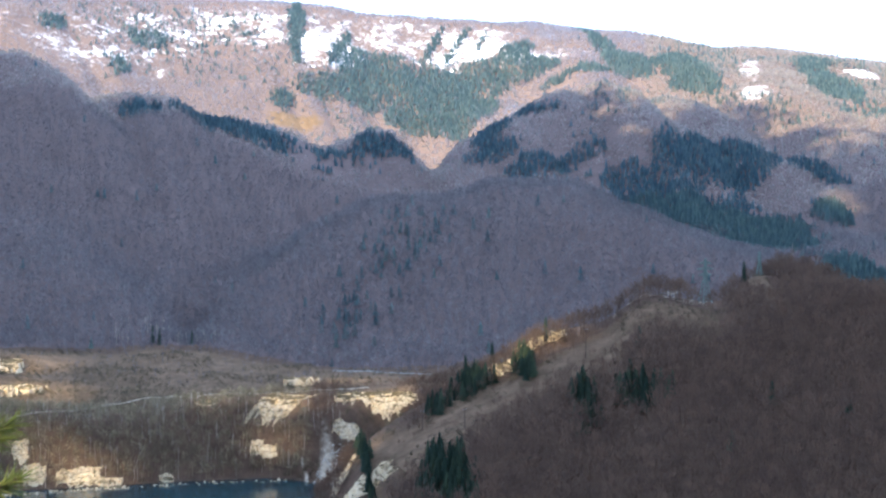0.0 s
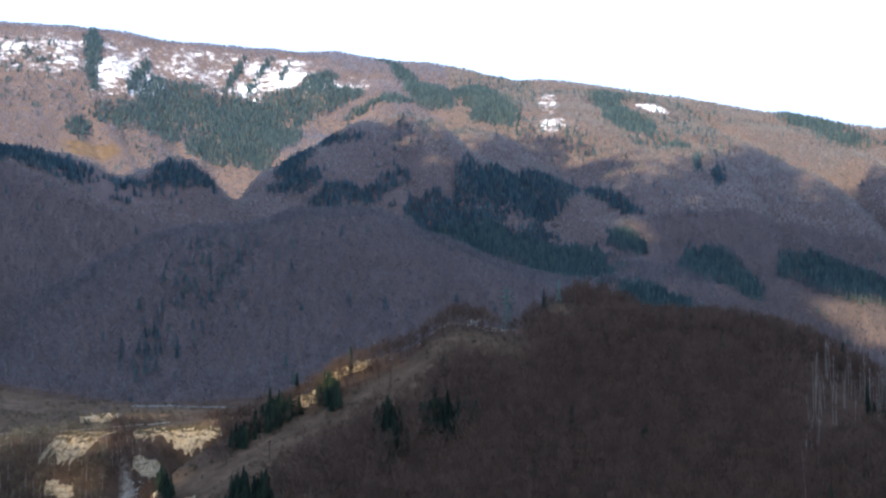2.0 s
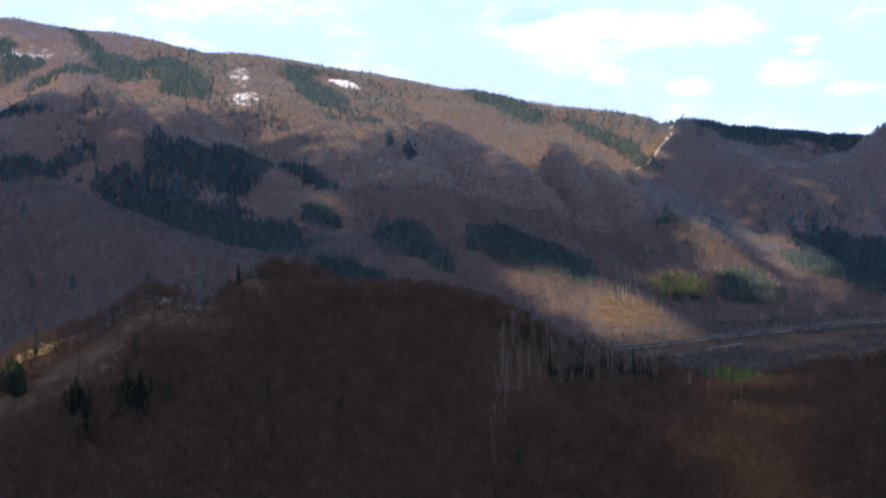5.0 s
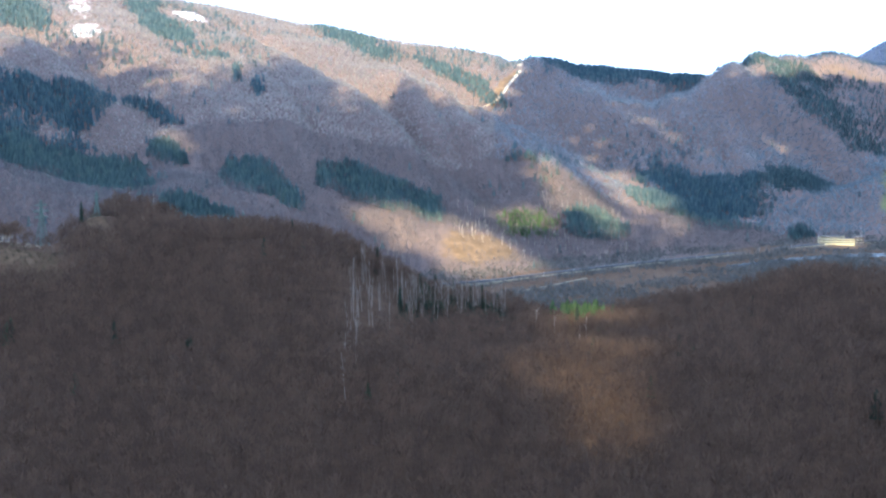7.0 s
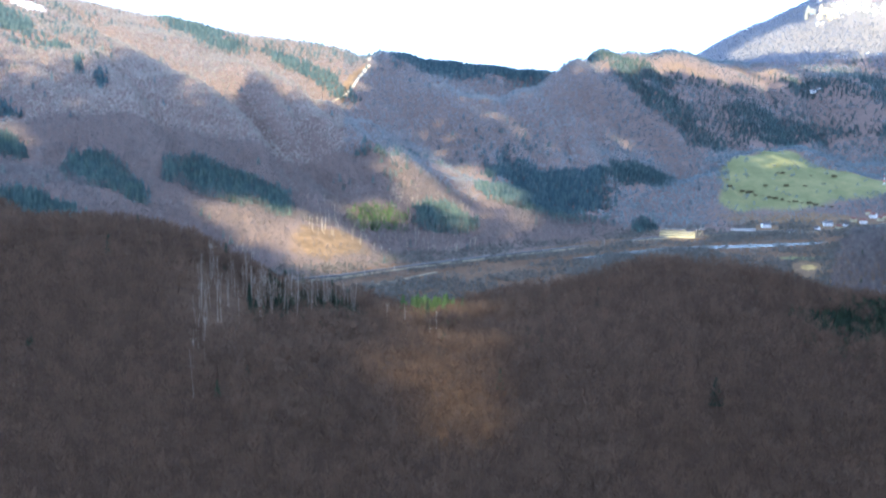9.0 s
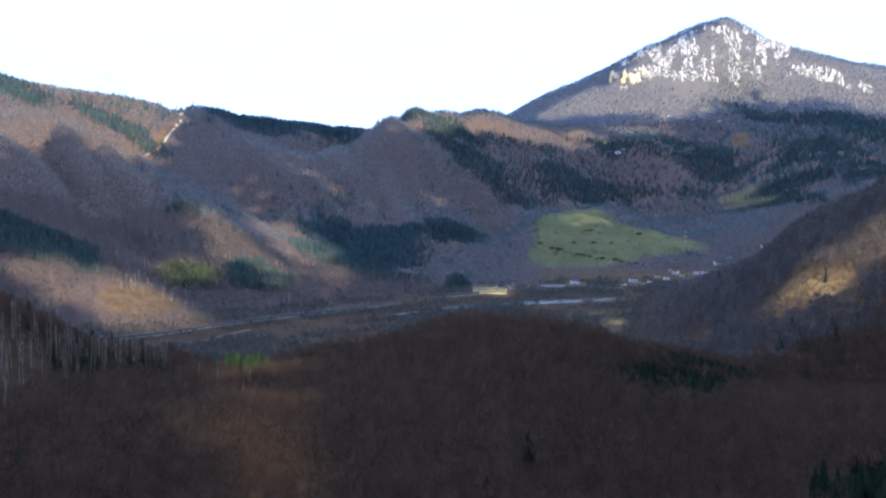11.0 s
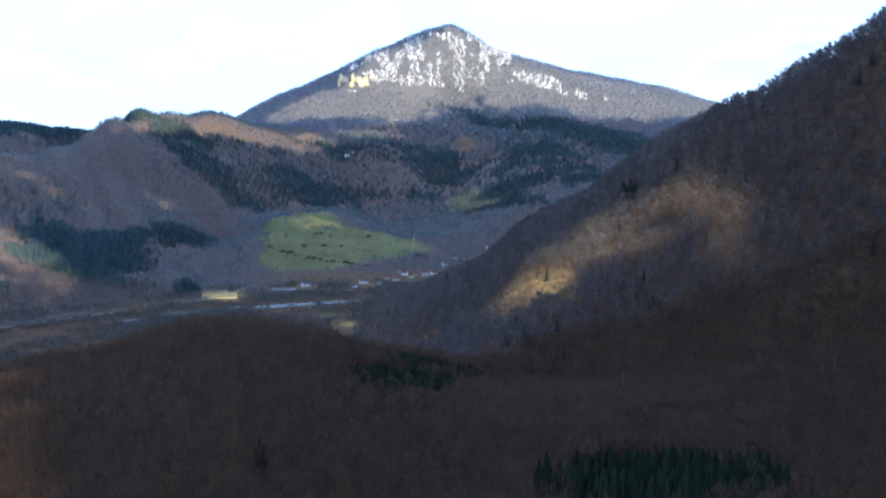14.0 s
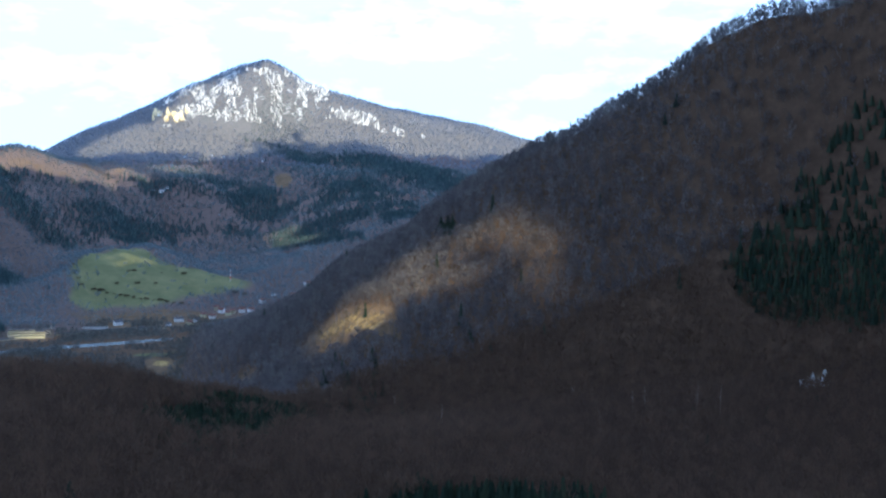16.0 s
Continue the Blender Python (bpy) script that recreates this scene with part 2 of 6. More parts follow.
# spurs and gullies: how far the slopes between two of the lines are folded, and how wide the folds are
B_STEP = 0.2
BEARINGS = np.arange(-32, 90 + B_STEP, B_STEP)
RANGES = np.concatenate((np.linspace(0.5, 9, 6), np.linspace(16, 380, 26), np.linspace(390, 1100, 110), np.linspace(1112, 2400, 105), np.linspace(2425, 4960, 104)))


def land():
    lines = [along(p, BEARINGS) for p in LINES]
    grid = np.zeros((len(BEARINGS), len(RANGES)))
    for k in range(len(BEARINGS)):
        r = np.array([0.0] + [l[0][k] for l in lines])
        z = np.array([198.3] + [l[1][k] for l in lines])
        for n in range(1, len(r)):
            r[n] = max(r[n], r[n - 1] + 1.0)
        grid[k] = monotone(r, z, RANGES)
    return grid, lines


HEIGHT, LINE_GRID = land()
GX = np.sin(np.radians(BEARINGS))[:, None] * RANGES[None, :]
GY = np.cos(np.radians(BEARINGS))[:, None] * RANGES[None, :]
FOOT, BACK = LINE_GRID[8][0][:, None], LINE_GRID[13][0][:, None]
SLOPE = np.clip((RANGES[None, :] - FOOT) / (BACK - FOOT), 0, 1)
OVER_WATER = np.clip((HEIGHT - 6) / 25, 0, 1)
# spurs that run down the far slopes aslant, then general unevenness
FOLDS = np.abs(grain(BEARINGS[:, None] / 5.5 + RANGES[None, :] / 640 + 0.3, RANGES[None, :] / 1500 + 0 * BEARINGS[:, None])) * 2 - 0.8 + 0.5 * rough(GX, GY, 420.0, 3)
HEIGHT += 46 * FOLDS * np.sin(np.pi * SLOPE) * np.clip((RANGES[None, :] - 1500) / 900, 0, 1)
HEIGHT += 13 * (np.abs(grain(BEARINGS[:, None] / 1.7 + RANGES[None, :] / 420, RANGES[None, :] / 900 + 0 * BEARINGS[:, None])) * 2 - 0.8) * np.sin(np.pi * SLOPE) * np.clip((RANGES[None, :] - 1500) / 900, 0, 1)


def spur(b0, r0, b1, r1, tall, wide):
    """A rounded ridge down the slope from one place of the plan to another; it swells in from its upper end."""
    p, q = (np.array((r * math.sin(radians(b)), r * math.cos(radians(b)))) for b, r in ((b0, r0), (b1, r1)))
    way = (q - p) / (np.hypot(*(q - p)) ** 2)
    s = (GX - p[0]) * way[0] + (GY - p[1]) * way[1]
    near = np.clip(s, 0, 1)
    off = np.hypot(GX - p[0] - near * (q - p)[0], GY - p[1] - near * (q - p)[1]) / wide
    return tall * np.exp(-off * off) * (0.35 + 0.65 * np.sin(np.pi * np.clip(near, 0.05, 0.95)))


# single spurs of the far slopes, from their upper to their lower ends
for ridge in [(33.9, 3380, 42.9, 2800, 46, 150), (34.1, 2800, 39.4, 2290, 40, 130), (41.5, 3420, 47.6, 3220, 34, 140), (24.4, 3350, 30.6, 2420, 44, 150),
              (20.1, 3380, 26.0, 2350, 44, 150), (27.5, 1990, 31.4, 1850, 20, 80), (51.6, 3850, 56.1, 3720, 34, 120), (56.1, 3740, 59.3, 3150, 46, 150),
              (60.0, 3650, 62.6, 3250, 40, 150), (46.6, 3400, 51.7, 3560, 26, 120), (14.4, 2900, 18.6, 2250, 32, 140), (-14.5, 2500, -8.5, 1850, 26, 120), (-24, 1130, -18.3, 1110, 12, 40), (-24, 1240, -18.7, 1220, 26, 50)]:
    HEIGHT += spur(*ridge)
HEIGHT += OVER_WATER * (np.clip(RANGES[None, :] / 4000, 0, 1) * 11 * rough(GX, GY, 230.0, 4) + np.clip((RANGES[None, :] - 300) / 600, 0, 1) * 2.2 * rough(GX, GY, 45.0, 3))

# the river's bed and the road's line: bearing and distance
RIVER = [(31, 1600), (33, 1665), (36, 1755), (42, 1960), (46, 2140), (50, 2235), (52.2, 2300), (55, 2370)]
ROAD = [(26.5, 1660), (28, 1660), (31, 1705), (33, 1770), (35.5, 1862), (41.6, 2112), (46, 2355), (48, 2435), (50, 2505), (55, 2580)]
BED = monotone(np.array([p[0] for p in RIVER], float), np.array([p[1] for p in RIVER], float), BEARINGS)[:, None]
BED = np.clip(1.5 - abs(RANGES[None, :] - BED) / 22, 0, 1) * ((BEARINGS > 30) & (BEARINGS < 56))[:, None]
HEIGHT = HEIGHT * (1 - BED) + 0.4 * BED * np.minimum(HEIGHT, 1)


def height(bearing, distance):
    """Height of the land at places of the plan."""
    u = np.clip((np.asarray(bearing, float) - BEARINGS[0]) / B_STEP, 0, len(BEARINGS) - 1.001)
    v = np.clip(np.interp(distance, RANGES, np.arange(len(RANGES))), 0, len(RANGES) - 1.001)
    i, j = u.astype(int), v.astype(int)
    u, v = u - i, v - j
    return (HEIGHT[i, j] * (1 - u) * (1 - v) + HEIGHT[i + 1, j] * u * (1 - v) + HEIGHT[i, j + 1] * (1 - u) * v + HEIGHT[i + 1, j + 1] * u * v)

# ---- materials ----


def material(name, build):
    m = bpy.data.materials.new(name)
    m.use_nodes = True
    nt = m.node_tree
    build(nt, nt.nodes["Principled BSDF"])
    return m


def node(nt, kind, **inputs):
    n = nt.nodes.new(kind)
    for key, value in inputs.items():
        n.inputs[key.replace("_", " ")].default_value = value
    return n


def noise_tex(nt, scale, detail=4.0, rough_=0.6, coords=None):
    n = node(nt, "ShaderNodeTexNoise", Scale=scale, Detail=detail, Roughness=rough_)
    if coords is None:
        coords = nt.nodes.new("ShaderNodeTexCoord").outputs["Object"]
    nt.links.new(coords, n.inputs["Vector"])
    return n.outputs["Fac"]


def ramp(nt, fac, *stops):
    n = nt.nodes.new("ShaderNodeValToRGB")
    while len(n.color_ramp.elements) < len(stops):
        n.color_ramp.elements.new(0.5)
    for e, (at, colour) in zip(n.color_ramp.elements, stops):
        e.position, e.color = at, (*colour, 1)
    nt.links.new(fac, n.inputs[0])
    return n.outputs["Color"]


def mix(nt, fac, a, b, how="MIX"):
    n = nt.nodes.new("ShaderNodeMix")
    n.data_type, n.blend_type = "RGBA", how
    for socket, value in ((n.inputs["Factor"], fac), (n.inputs["A"], a), (n.inputs["B"], b)):
        if isinstance(value, tuple):
            socket.default_value = (*value, 1)
        elif isinstance(value, float):
            socket.default_value = value
        else:
            nt.links.new(value, socket)
    return n.outputs["Result"]


def attribute(nt, name):
    n = nt.nodes.new("ShaderNodeAttribute")
    n.attribute_name = name
    return n.outputs["Fac"]


def sums(nt, how, a, b, clamp=False):
    n = nt.nodes.new("ShaderNodeMath")
    n.operation, n.use_clamp = how, clamp
    for k, value in enumerate((a, b)):
        if isinstance(value, (int, float)):
            n.inputs[k].default_value = value
        else:
            nt.links.new(value, n.inputs[k])
    return n.outputs[0]


def bump(nt, bsdf, fac, strength, distance):
    n = node(nt, "ShaderNodeBump", Strength=strength, Distance=distance)
    nt.links.new(fac, n.inputs["Height"])
    nt.links.new(n.outputs[0], bsdf.inputs["Normal"])


def torn(nt, name, tear=0.5):
    """A land-cover mask with a ragged edge."""
    f = sums(nt, "ADD", attribute(nt, name), sums(nt, "MULTIPLY", sums(nt, "SUBTRACT", noise_tex(nt, 0.035, 7.0, 0.75), 0.5), tear))
    return sums(nt, "MULTIPLY", sums(nt, "SUBTRACT", f, 0.4), 5.0, True)


def ground_look(nt, bsdf, low=(0.046, 0.032, 0.021), mid=(0.078, 0.053, 0.034), high=(0.12, 0.081, 0.050)):
    litter = ramp(nt, noise_tex(nt, 0.09, 8.0, 0.75), (0.3, low), (0.5, mid), (0.72, high))
    dry = ramp(nt, noise_tex(nt, 0.06, 8.0, 0.75), (0.32, (0.058, 0.040, 0.022)), (0.5, (0.100, 0.070, 0.041)), (0.68, (0.150, 0.106, 0.064)))
    green = ramp(nt, noise_tex(nt, 0.02, 8.0, 0.7), (0.3, (0.078, 0.080, 0.034)), (0.5, (0.110, 0.110, 0.050)), (0.72, (0.165, 0.150, 0.070)))
    rock = ramp(nt, noise_tex(nt, 0.11, 9.0, 0.75), (0.34, (0.10, 0.08, 0.055)), (0.47, (0.26, 0.215, 0.15)), (0.6, (0.44, 0.38, 0.28)), (0.75, (0.42, 0.30, 0.14)))
    snow = ramp(nt, noise_tex(nt, 0.02, 8.0, 0.7), (0.3, (0.62, 0.62, 0.64)), (0.5, (0.85, 0.86, 0.88)))
    c = mix(nt, torn(nt, "dry", 0.95), litter, dry)
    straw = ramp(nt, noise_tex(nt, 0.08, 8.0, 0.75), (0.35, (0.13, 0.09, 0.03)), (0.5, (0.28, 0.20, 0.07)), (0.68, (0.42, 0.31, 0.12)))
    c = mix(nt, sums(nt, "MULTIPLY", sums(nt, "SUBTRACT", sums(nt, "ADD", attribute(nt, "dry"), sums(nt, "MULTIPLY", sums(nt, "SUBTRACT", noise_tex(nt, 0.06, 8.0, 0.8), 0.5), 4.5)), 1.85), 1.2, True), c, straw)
    c = mix(nt, torn(nt, "green", 0.3), c, green)
    specks = sums(nt, "ADD", attribute(nt, "snow"), sums(nt, "ADD", sums(nt, "MULTIPLY", sums(nt, "SUBTRACT", noise_tex(nt, 0.045, 9.0, 0.85), 0.5), 2.6), sums(nt, "MULTIPLY", sums(nt, "SUBTRACT", noise_tex(nt, 0.011, 5.0, 0.65), 0.5), 1.3)))
    c = mix(nt, sums(nt, "MULTIPLY", sums(nt, "SUBTRACT", specks, 0.62), 2.4, True), c, snow)
    c = mix(nt, torn(nt, "rock", 0.5), c, rock)
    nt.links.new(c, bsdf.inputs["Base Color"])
    bsdf.inputs["Roughness"].default_value = 1.0
    bsdf.inputs["Specular IOR Level"].default_value = 0.03
    bump(nt, bsdf, noise_tex(nt, 0.25, 6.0, 0.7), 0.5, 1.5)


def tree_look(*stops, gloss=0.9):
    def build(nt, bsdf):
        patch = sums(nt, "ADD", sums(nt, "MULTIPLY", attribute(nt, "tint"), 0.6), sums(nt, "MULTIPLY", noise_tex(nt, 0.006, 5.0, 0.6), 0.4))
        nt.links.new(ramp(nt, patch, *stops), bsdf.inputs["Base Color"])
        bsdf.inputs["Roughness"].default_value = gloss
        bsdf.inputs["Specular IOR Level"].default_value = 0.1
        # light passes through sprays of twigs and needles
        through_, both, out = nt.nodes.new("ShaderNodeBsdfTranslucent"), nt.nodes.new("ShaderNodeMixShader"), nt.nodes["Material Output"]
        nt.links.new(bsdf.inputs["Base Color"].links[0].from_socket, through_.inputs["Color"])
        both.inputs[0].default_value = 0.5
        nt.links.new(bsdf.outputs[0], both.inputs[1])
        nt.links.new(through_.outputs[0], both.inputs[2])
        nt.links.new(both.outputs[0], out.inputs["Surface"])
    return build


GROUND = material("forest floor, grass, rock and snow", ground_look)
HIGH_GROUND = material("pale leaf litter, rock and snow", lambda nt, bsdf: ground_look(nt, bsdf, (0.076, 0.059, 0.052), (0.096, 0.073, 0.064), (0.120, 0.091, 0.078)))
# far twigs, lightened the way haze lightens the slopes
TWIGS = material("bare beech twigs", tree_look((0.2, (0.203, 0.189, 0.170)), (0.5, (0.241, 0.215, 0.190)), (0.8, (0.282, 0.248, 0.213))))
# blue of the distance haze put into the twig colour
HAZE_BLUE_TWIGS = material("beech twigs with a blue haze tint", tree_look((0.2, (0.154, 0.166, 0.173)), (0.5, (0.183, 0.189, 0.194)), (0.8, (0.214, 0.218, 0.217))))
PALE_GREY_TWIGS = material("pale grey beech twigs", tree_look((0.2, (0.185, 0.186, 0.211)), (0.5, (0.220, 0.212, 0.237)), (0.8, (0.257, 0.244, 0.265))))
# greyed and blued for the haze round the meadow
HAZE_VIOLET_TWIGS = material("grey-violet twigs tinted for haze", tree_look((0.2, (0.114, 0.137, 0.152)), (0.5, (0.138, 0.162, 0.177)), (0.8, (0.167, 0.189, 0.197))))
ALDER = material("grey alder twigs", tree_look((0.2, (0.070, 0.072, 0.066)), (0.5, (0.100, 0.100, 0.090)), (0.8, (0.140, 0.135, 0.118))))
# twigs, needles and ground of the rocky mountain, blue-grey in place of haze
HAZE_TWIGS = material("haze-tinted grey twigs", tree_look((0.2, (0.134, 0.150, 0.191)), (0.5, (0.166, 0.180, 0.223)), (0.8, (0.206, 0.213, 0.252))))
HAZE_NEEDLES = material("haze-tinted spruce needles", tree_look((0.2, (0.054, 0.081, 0.088)), (0.55, (0.083, 0.116, 0.122)), (0.85, (0.118, 0.155, 0.148))))
HAZE_GROUND = material("haze-tinted leaf litter, rock and snow", lambda nt, bsdf: ground_look(nt, bsdf, (0.086, 0.083, 0.084), (0.110, 0.104, 0.103), (0.140, 0.128, 0.121)))
# far needles, their base colour paled and blued for haze
HAZE_BLUE_NEEDLES = material("spruce needles with a blue haze tint", tree_look((0.2, (0.060, 0.095, 0.113)), (0.55, (0.092, 0.133, 0.150)), (0.85, (0.137, 0.183, 0.182))))
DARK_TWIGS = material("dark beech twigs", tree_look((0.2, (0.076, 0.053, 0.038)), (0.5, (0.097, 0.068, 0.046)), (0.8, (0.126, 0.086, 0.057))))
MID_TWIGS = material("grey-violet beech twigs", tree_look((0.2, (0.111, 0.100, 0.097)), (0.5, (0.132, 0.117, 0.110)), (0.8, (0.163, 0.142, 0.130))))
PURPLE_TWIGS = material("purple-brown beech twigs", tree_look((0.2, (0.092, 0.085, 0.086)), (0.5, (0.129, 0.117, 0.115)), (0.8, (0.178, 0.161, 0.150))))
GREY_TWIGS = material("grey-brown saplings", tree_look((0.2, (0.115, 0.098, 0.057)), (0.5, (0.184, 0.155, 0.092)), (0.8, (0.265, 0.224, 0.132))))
# needles of the middle slopes, base colour paled for haze
MID_NEEDLES = material("spruce needles paled for haze", tree_look((0.2, (0.071, 0.104, 0.109)), (0.55, (0.105, 0.148, 0.145)), (0.85, (0.157, 0.202, 0.172))))
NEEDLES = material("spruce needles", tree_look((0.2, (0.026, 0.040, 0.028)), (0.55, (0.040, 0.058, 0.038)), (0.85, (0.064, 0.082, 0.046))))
YOUNG_NEEDLES = material("young pine needles", tree_look((0.2, (0.055, 0.089, 0.036)), (0.55, (0.088, 0.134, 0.055)), (0.85, (0.132, 0.182, 0.081))))
BIRCH = material("birch bark", tree_look((0.2, (0.26, 0.22, 0.17)), (0.8, (0.5, 0.45, 0.36))))


def water_look(colour, gloss):
    def build(nt, bsdf):
        bsdf.inputs["Base Color"].default_value = colour
        bsdf.inputs["Roughness"].default_value = gloss
        bump(nt, bsdf, noise_tex(nt, 0.4, 4.0, 0.6), 0.1, 0.2)
    return build


WATER = material("still dark water", water_look((0.008, 0.026, 0.032, 1), 0.1))
RIVER_WATER = material("rippled pale water", water_look((0.05, 0.07, 0.085, 1), 0.26))

# ---- the land ----
# covers of the land: ovals in the plan (bearing, distance, half width in degrees, half depth, metres further off per degree, strength)


def ovals(*list_):
    total = np.zeros(HEIGHT.shape)
    for b, r, wide, deep, slant, much in list_:
        u = (BEARINGS[:, None] - b) / wide
        v = (RANGES[None, :] - r - slant * (BEARINGS[:, None] - b)) / deep
        total = np.maximum(total, much * np.clip(1.6 - np.hypot(u, v), 0, 1))
    return total


FIR = ovals(
    (-6.5, 4006, 0.28, 231, 11, 1.4), (-2.1, 3710, 2.03, 111, -29, 1.15), (0.2, 3660, 2.28, 182, 5, 1.15), (1.7, 3670, 1.65, 146, 94, 1.15),
    (3.5, 3745, 1.52, 51, -14, 1.15), (-1.1, 3501, 1.39, 62, -57, 1.15), (0.4, 3484, 1.01, 109, -12, 1.15), (-0.4, 3991, 0.46, 39, 227, 1.3),
    (0.6, 3964, 0.51, 34, 198, 1.3), (1.7, 3966, 0.35, 27, 231, 1.1), (-4.5, 3904, 0.41, 52, 260, 1.2), (-7.1, 3555, 0.71, 53, 12, 1.15),
    (-6.0, 3638, 1.01, 56, 6, 0.9), (-4.1, 3635, 1.27, 51, -26, 0.9),
)
FIR_B = ovals(
    (-12.8, 3814, 1.14, 72, -12, 0.72), (-14.3, 3606, 0.51, 75, 12, 0.9), (-17.1, 3761, 0.76, 45, 72, 0.75), (-9.0, 3940, 0.89, 34, -65, 0.75),
    (-2.4, 2554, 1.14, 31, 1, 1.15), (-5.5, 2447, 0.76, 30, 12, 0.9), (-3.6, 2495, 1.01, 22, -31, 0.7), (4.2, 2814, 1.27, 29, -34, 1.15),
    (2.2, 2722, 0.76, 65, 37, 0.9), (2.4, 2627, 1.27, 31, -12, 0.75), (8.3, 3716, 1.27, 111, -88, 1.15), (10.4, 3619, 1.01, 149, -100, 1.15),
    (11.3, 3405, 1.14, 75, -149, 1.15), (7.0, 3972, 0.76, 93, -210, 1),
)
FIR_C = ovals(
    (6.0, 3615, 1.27, 51, 25, 0.9), (16.2, 3581, 0.76, 228, -156, 0.9), (17.6, 3202, 1.01, 140, -33, 0.9), (5.2, 2566, 1.90, 31, 12, 1.15),
    (12.1, 2593, 2.03, 105, 17, 1.25), (9.1, 2418, 2.03, 49, -35, 1.25), (11.8, 2338, 2.03, 86, -9, 1.25), (14.5, 2205, 2.03, 221, -85, 1.25),
    (16.6, 2548, 1.14, 36, -97, 1.15), (17.0, 2307, 1.01, 42, -91, 1.15), (18.3, 1807, 1.39, 53, 4, 1.15), (20.7, 2093, 1.14, 101, -44, 1.25),
    (22.3, 1980, 0.51, 52, -14, 1.15), (23.9, 2110, 0.30, 34, 12, 1.15),
)
FIR_D = ovals(
    (26.3, 2123, 2.03, 67, -8, 1.25), (28.2, 2074, 0.76, 60, -53, 1.15), (35.9, 2161, 1.11, 59, 12, 1.2), (40.1, 2631, 1.77, 151, -65, 1.15),
    (17.4, 3193, 1.14, 164, -50, 0.95), (18.4, 2948, 1.52, 61, 19, 0.9), (25.4, 3605, 1.52, 116, -53, 1.15), (30.0, 3356, 1.77, 48, -79, 1.2),
    (38.2, 3633, 3.29, 64, 35, 1.15), (40.1, 3637, 1.52, 62, -32, 1.15), (32.7, 2406, 0.89, 22, 9, 0.8), (38.0, 2758, 0.63, 64, -40, 0.9),
    (20.1, 2786, 0.25, 65, 12, 1.15), (21.0, 2665, 0.20, 72, -5, 1.15),
)
FIR_E = ovals(
    (39.1, 3646, 2.78, 12, 32, 1.1), (45.1, 3457, 1.52, 44, -26, 0.85), (47.0, 3398, 1.27, 44, 2, 0.85), (36.9, 3568, 1.52, 84, 46, 1.15),
    (44.4, 2863, 1.27, 119, 54, 1.25), (42.7, 2787, 0.76, 70, -12, 1.15), (40.7, 2543, 2.41, 151, 10, 1.25), (50.1, 3500, 2.03, 83, 33, 0.9),
    (44.9, 2446, 0.46, 62, 12, 1.2), (57.7, 3691, 4.05, 144, -49, 0.78), (61.4, 3500, 3.04, 229, -112, 0.78), (50.1, 3568, 2.78, 80, 24, 0.72),
    (46.1, 3476, 1.27, 59, 10, 0.8), (47.3, 3359, 1.01, 40, -23, 0.8),
)
FIR_F = ovals(
    (40.9, 2625, 2.03, 126, -52, 1.2), (44.6, 2909, 1.27, 96, 51, 1.15), (52.6, 3814, 2.28, 46, -21, 1), (61.4, 4041, 3.80, 97, -48, 0.9),
    (63.9, 3816, 2.28, 199, -55, 0.85), (55.4, 3698, 2.78, 39, 2, 0.8), (54.2, 3618, 2.28, 46, -27, 0.8), (58.7, 3306, 1.77, 81, -100, 0.85),
    (59.7, 3376, 2.28, 46, -24, 0.8), (43.3, 3611, 1.52, 37, 12, 1.15), (44.6, 3568, 1.52, 26, 22, 1.15), (47.3, 3653, 1.52, 18, 27, 0.9),
    (55.2, 4336, 2.03, 77, -5, 0.72), (56.7, 4371, 1.52, 92, 12, 0.72),
)
FIR_G = ovals(
    (80.9, 1060, 2.78, 12, 1, 1.5), (79.8, 1038, 1.77, 20, -3, 1.5), (82.3, 1066, 1.77, 12, -3, 1.5), (82.6, 1034, 1.27, 25, -2, 1.5),
    (18.6, 1763, 1.26, 29, 8, 1), (8.5, 697, 0.80, 19, -9, 1), (6.4, 692, 0.56, 32, -7, 1), (10.0, 697, 0.25, 10, -6, 1),
    (0.2, 608, 1.08, 44, -11, 1), (-3.7, 750, 0.56, 29, -183, 1), (1.1, 796, 0.97, 25, -6, 1), (3.6, 799, 0.41, 28, -24, 1),
    (-0.3, 767, 0.56, 18, -11, 1), (18.3, 1768, 1.51, 33, 0, 1),
)
FIR_H = ovals(
    (54.0, 780, 1.28, 110, 20, 1), (35.5, 1336, 1.15, 47, -222, 1), (30.2, 775, 1.90, 49, -2, 1.2), (53.5, 762, 1.53, 59, 12, 1),
    (66.1, 559, 4.77, 35, 1, 1), (64.7, 1345, 0.41, 17, -54, 1), (55.5, 846, 2.48, 117, 23, 1), (66.7, 580, 4.32, 21, 1, 1),
    (-13.2, 2465, 1.2, 38, 0, 1.1), (-11.2, 2470, 1.2, 45, 0, 1.1), (-9.2, 2498, 1.2, 52, 0, 1.1), (-7.2, 2518, 1.2, 52, 0, 1.1),
    (-5.2, 2520, 1.2, 48, 0, 1.1), (-3.4, 2535, 1.0, 36, 0, 1.1),
)
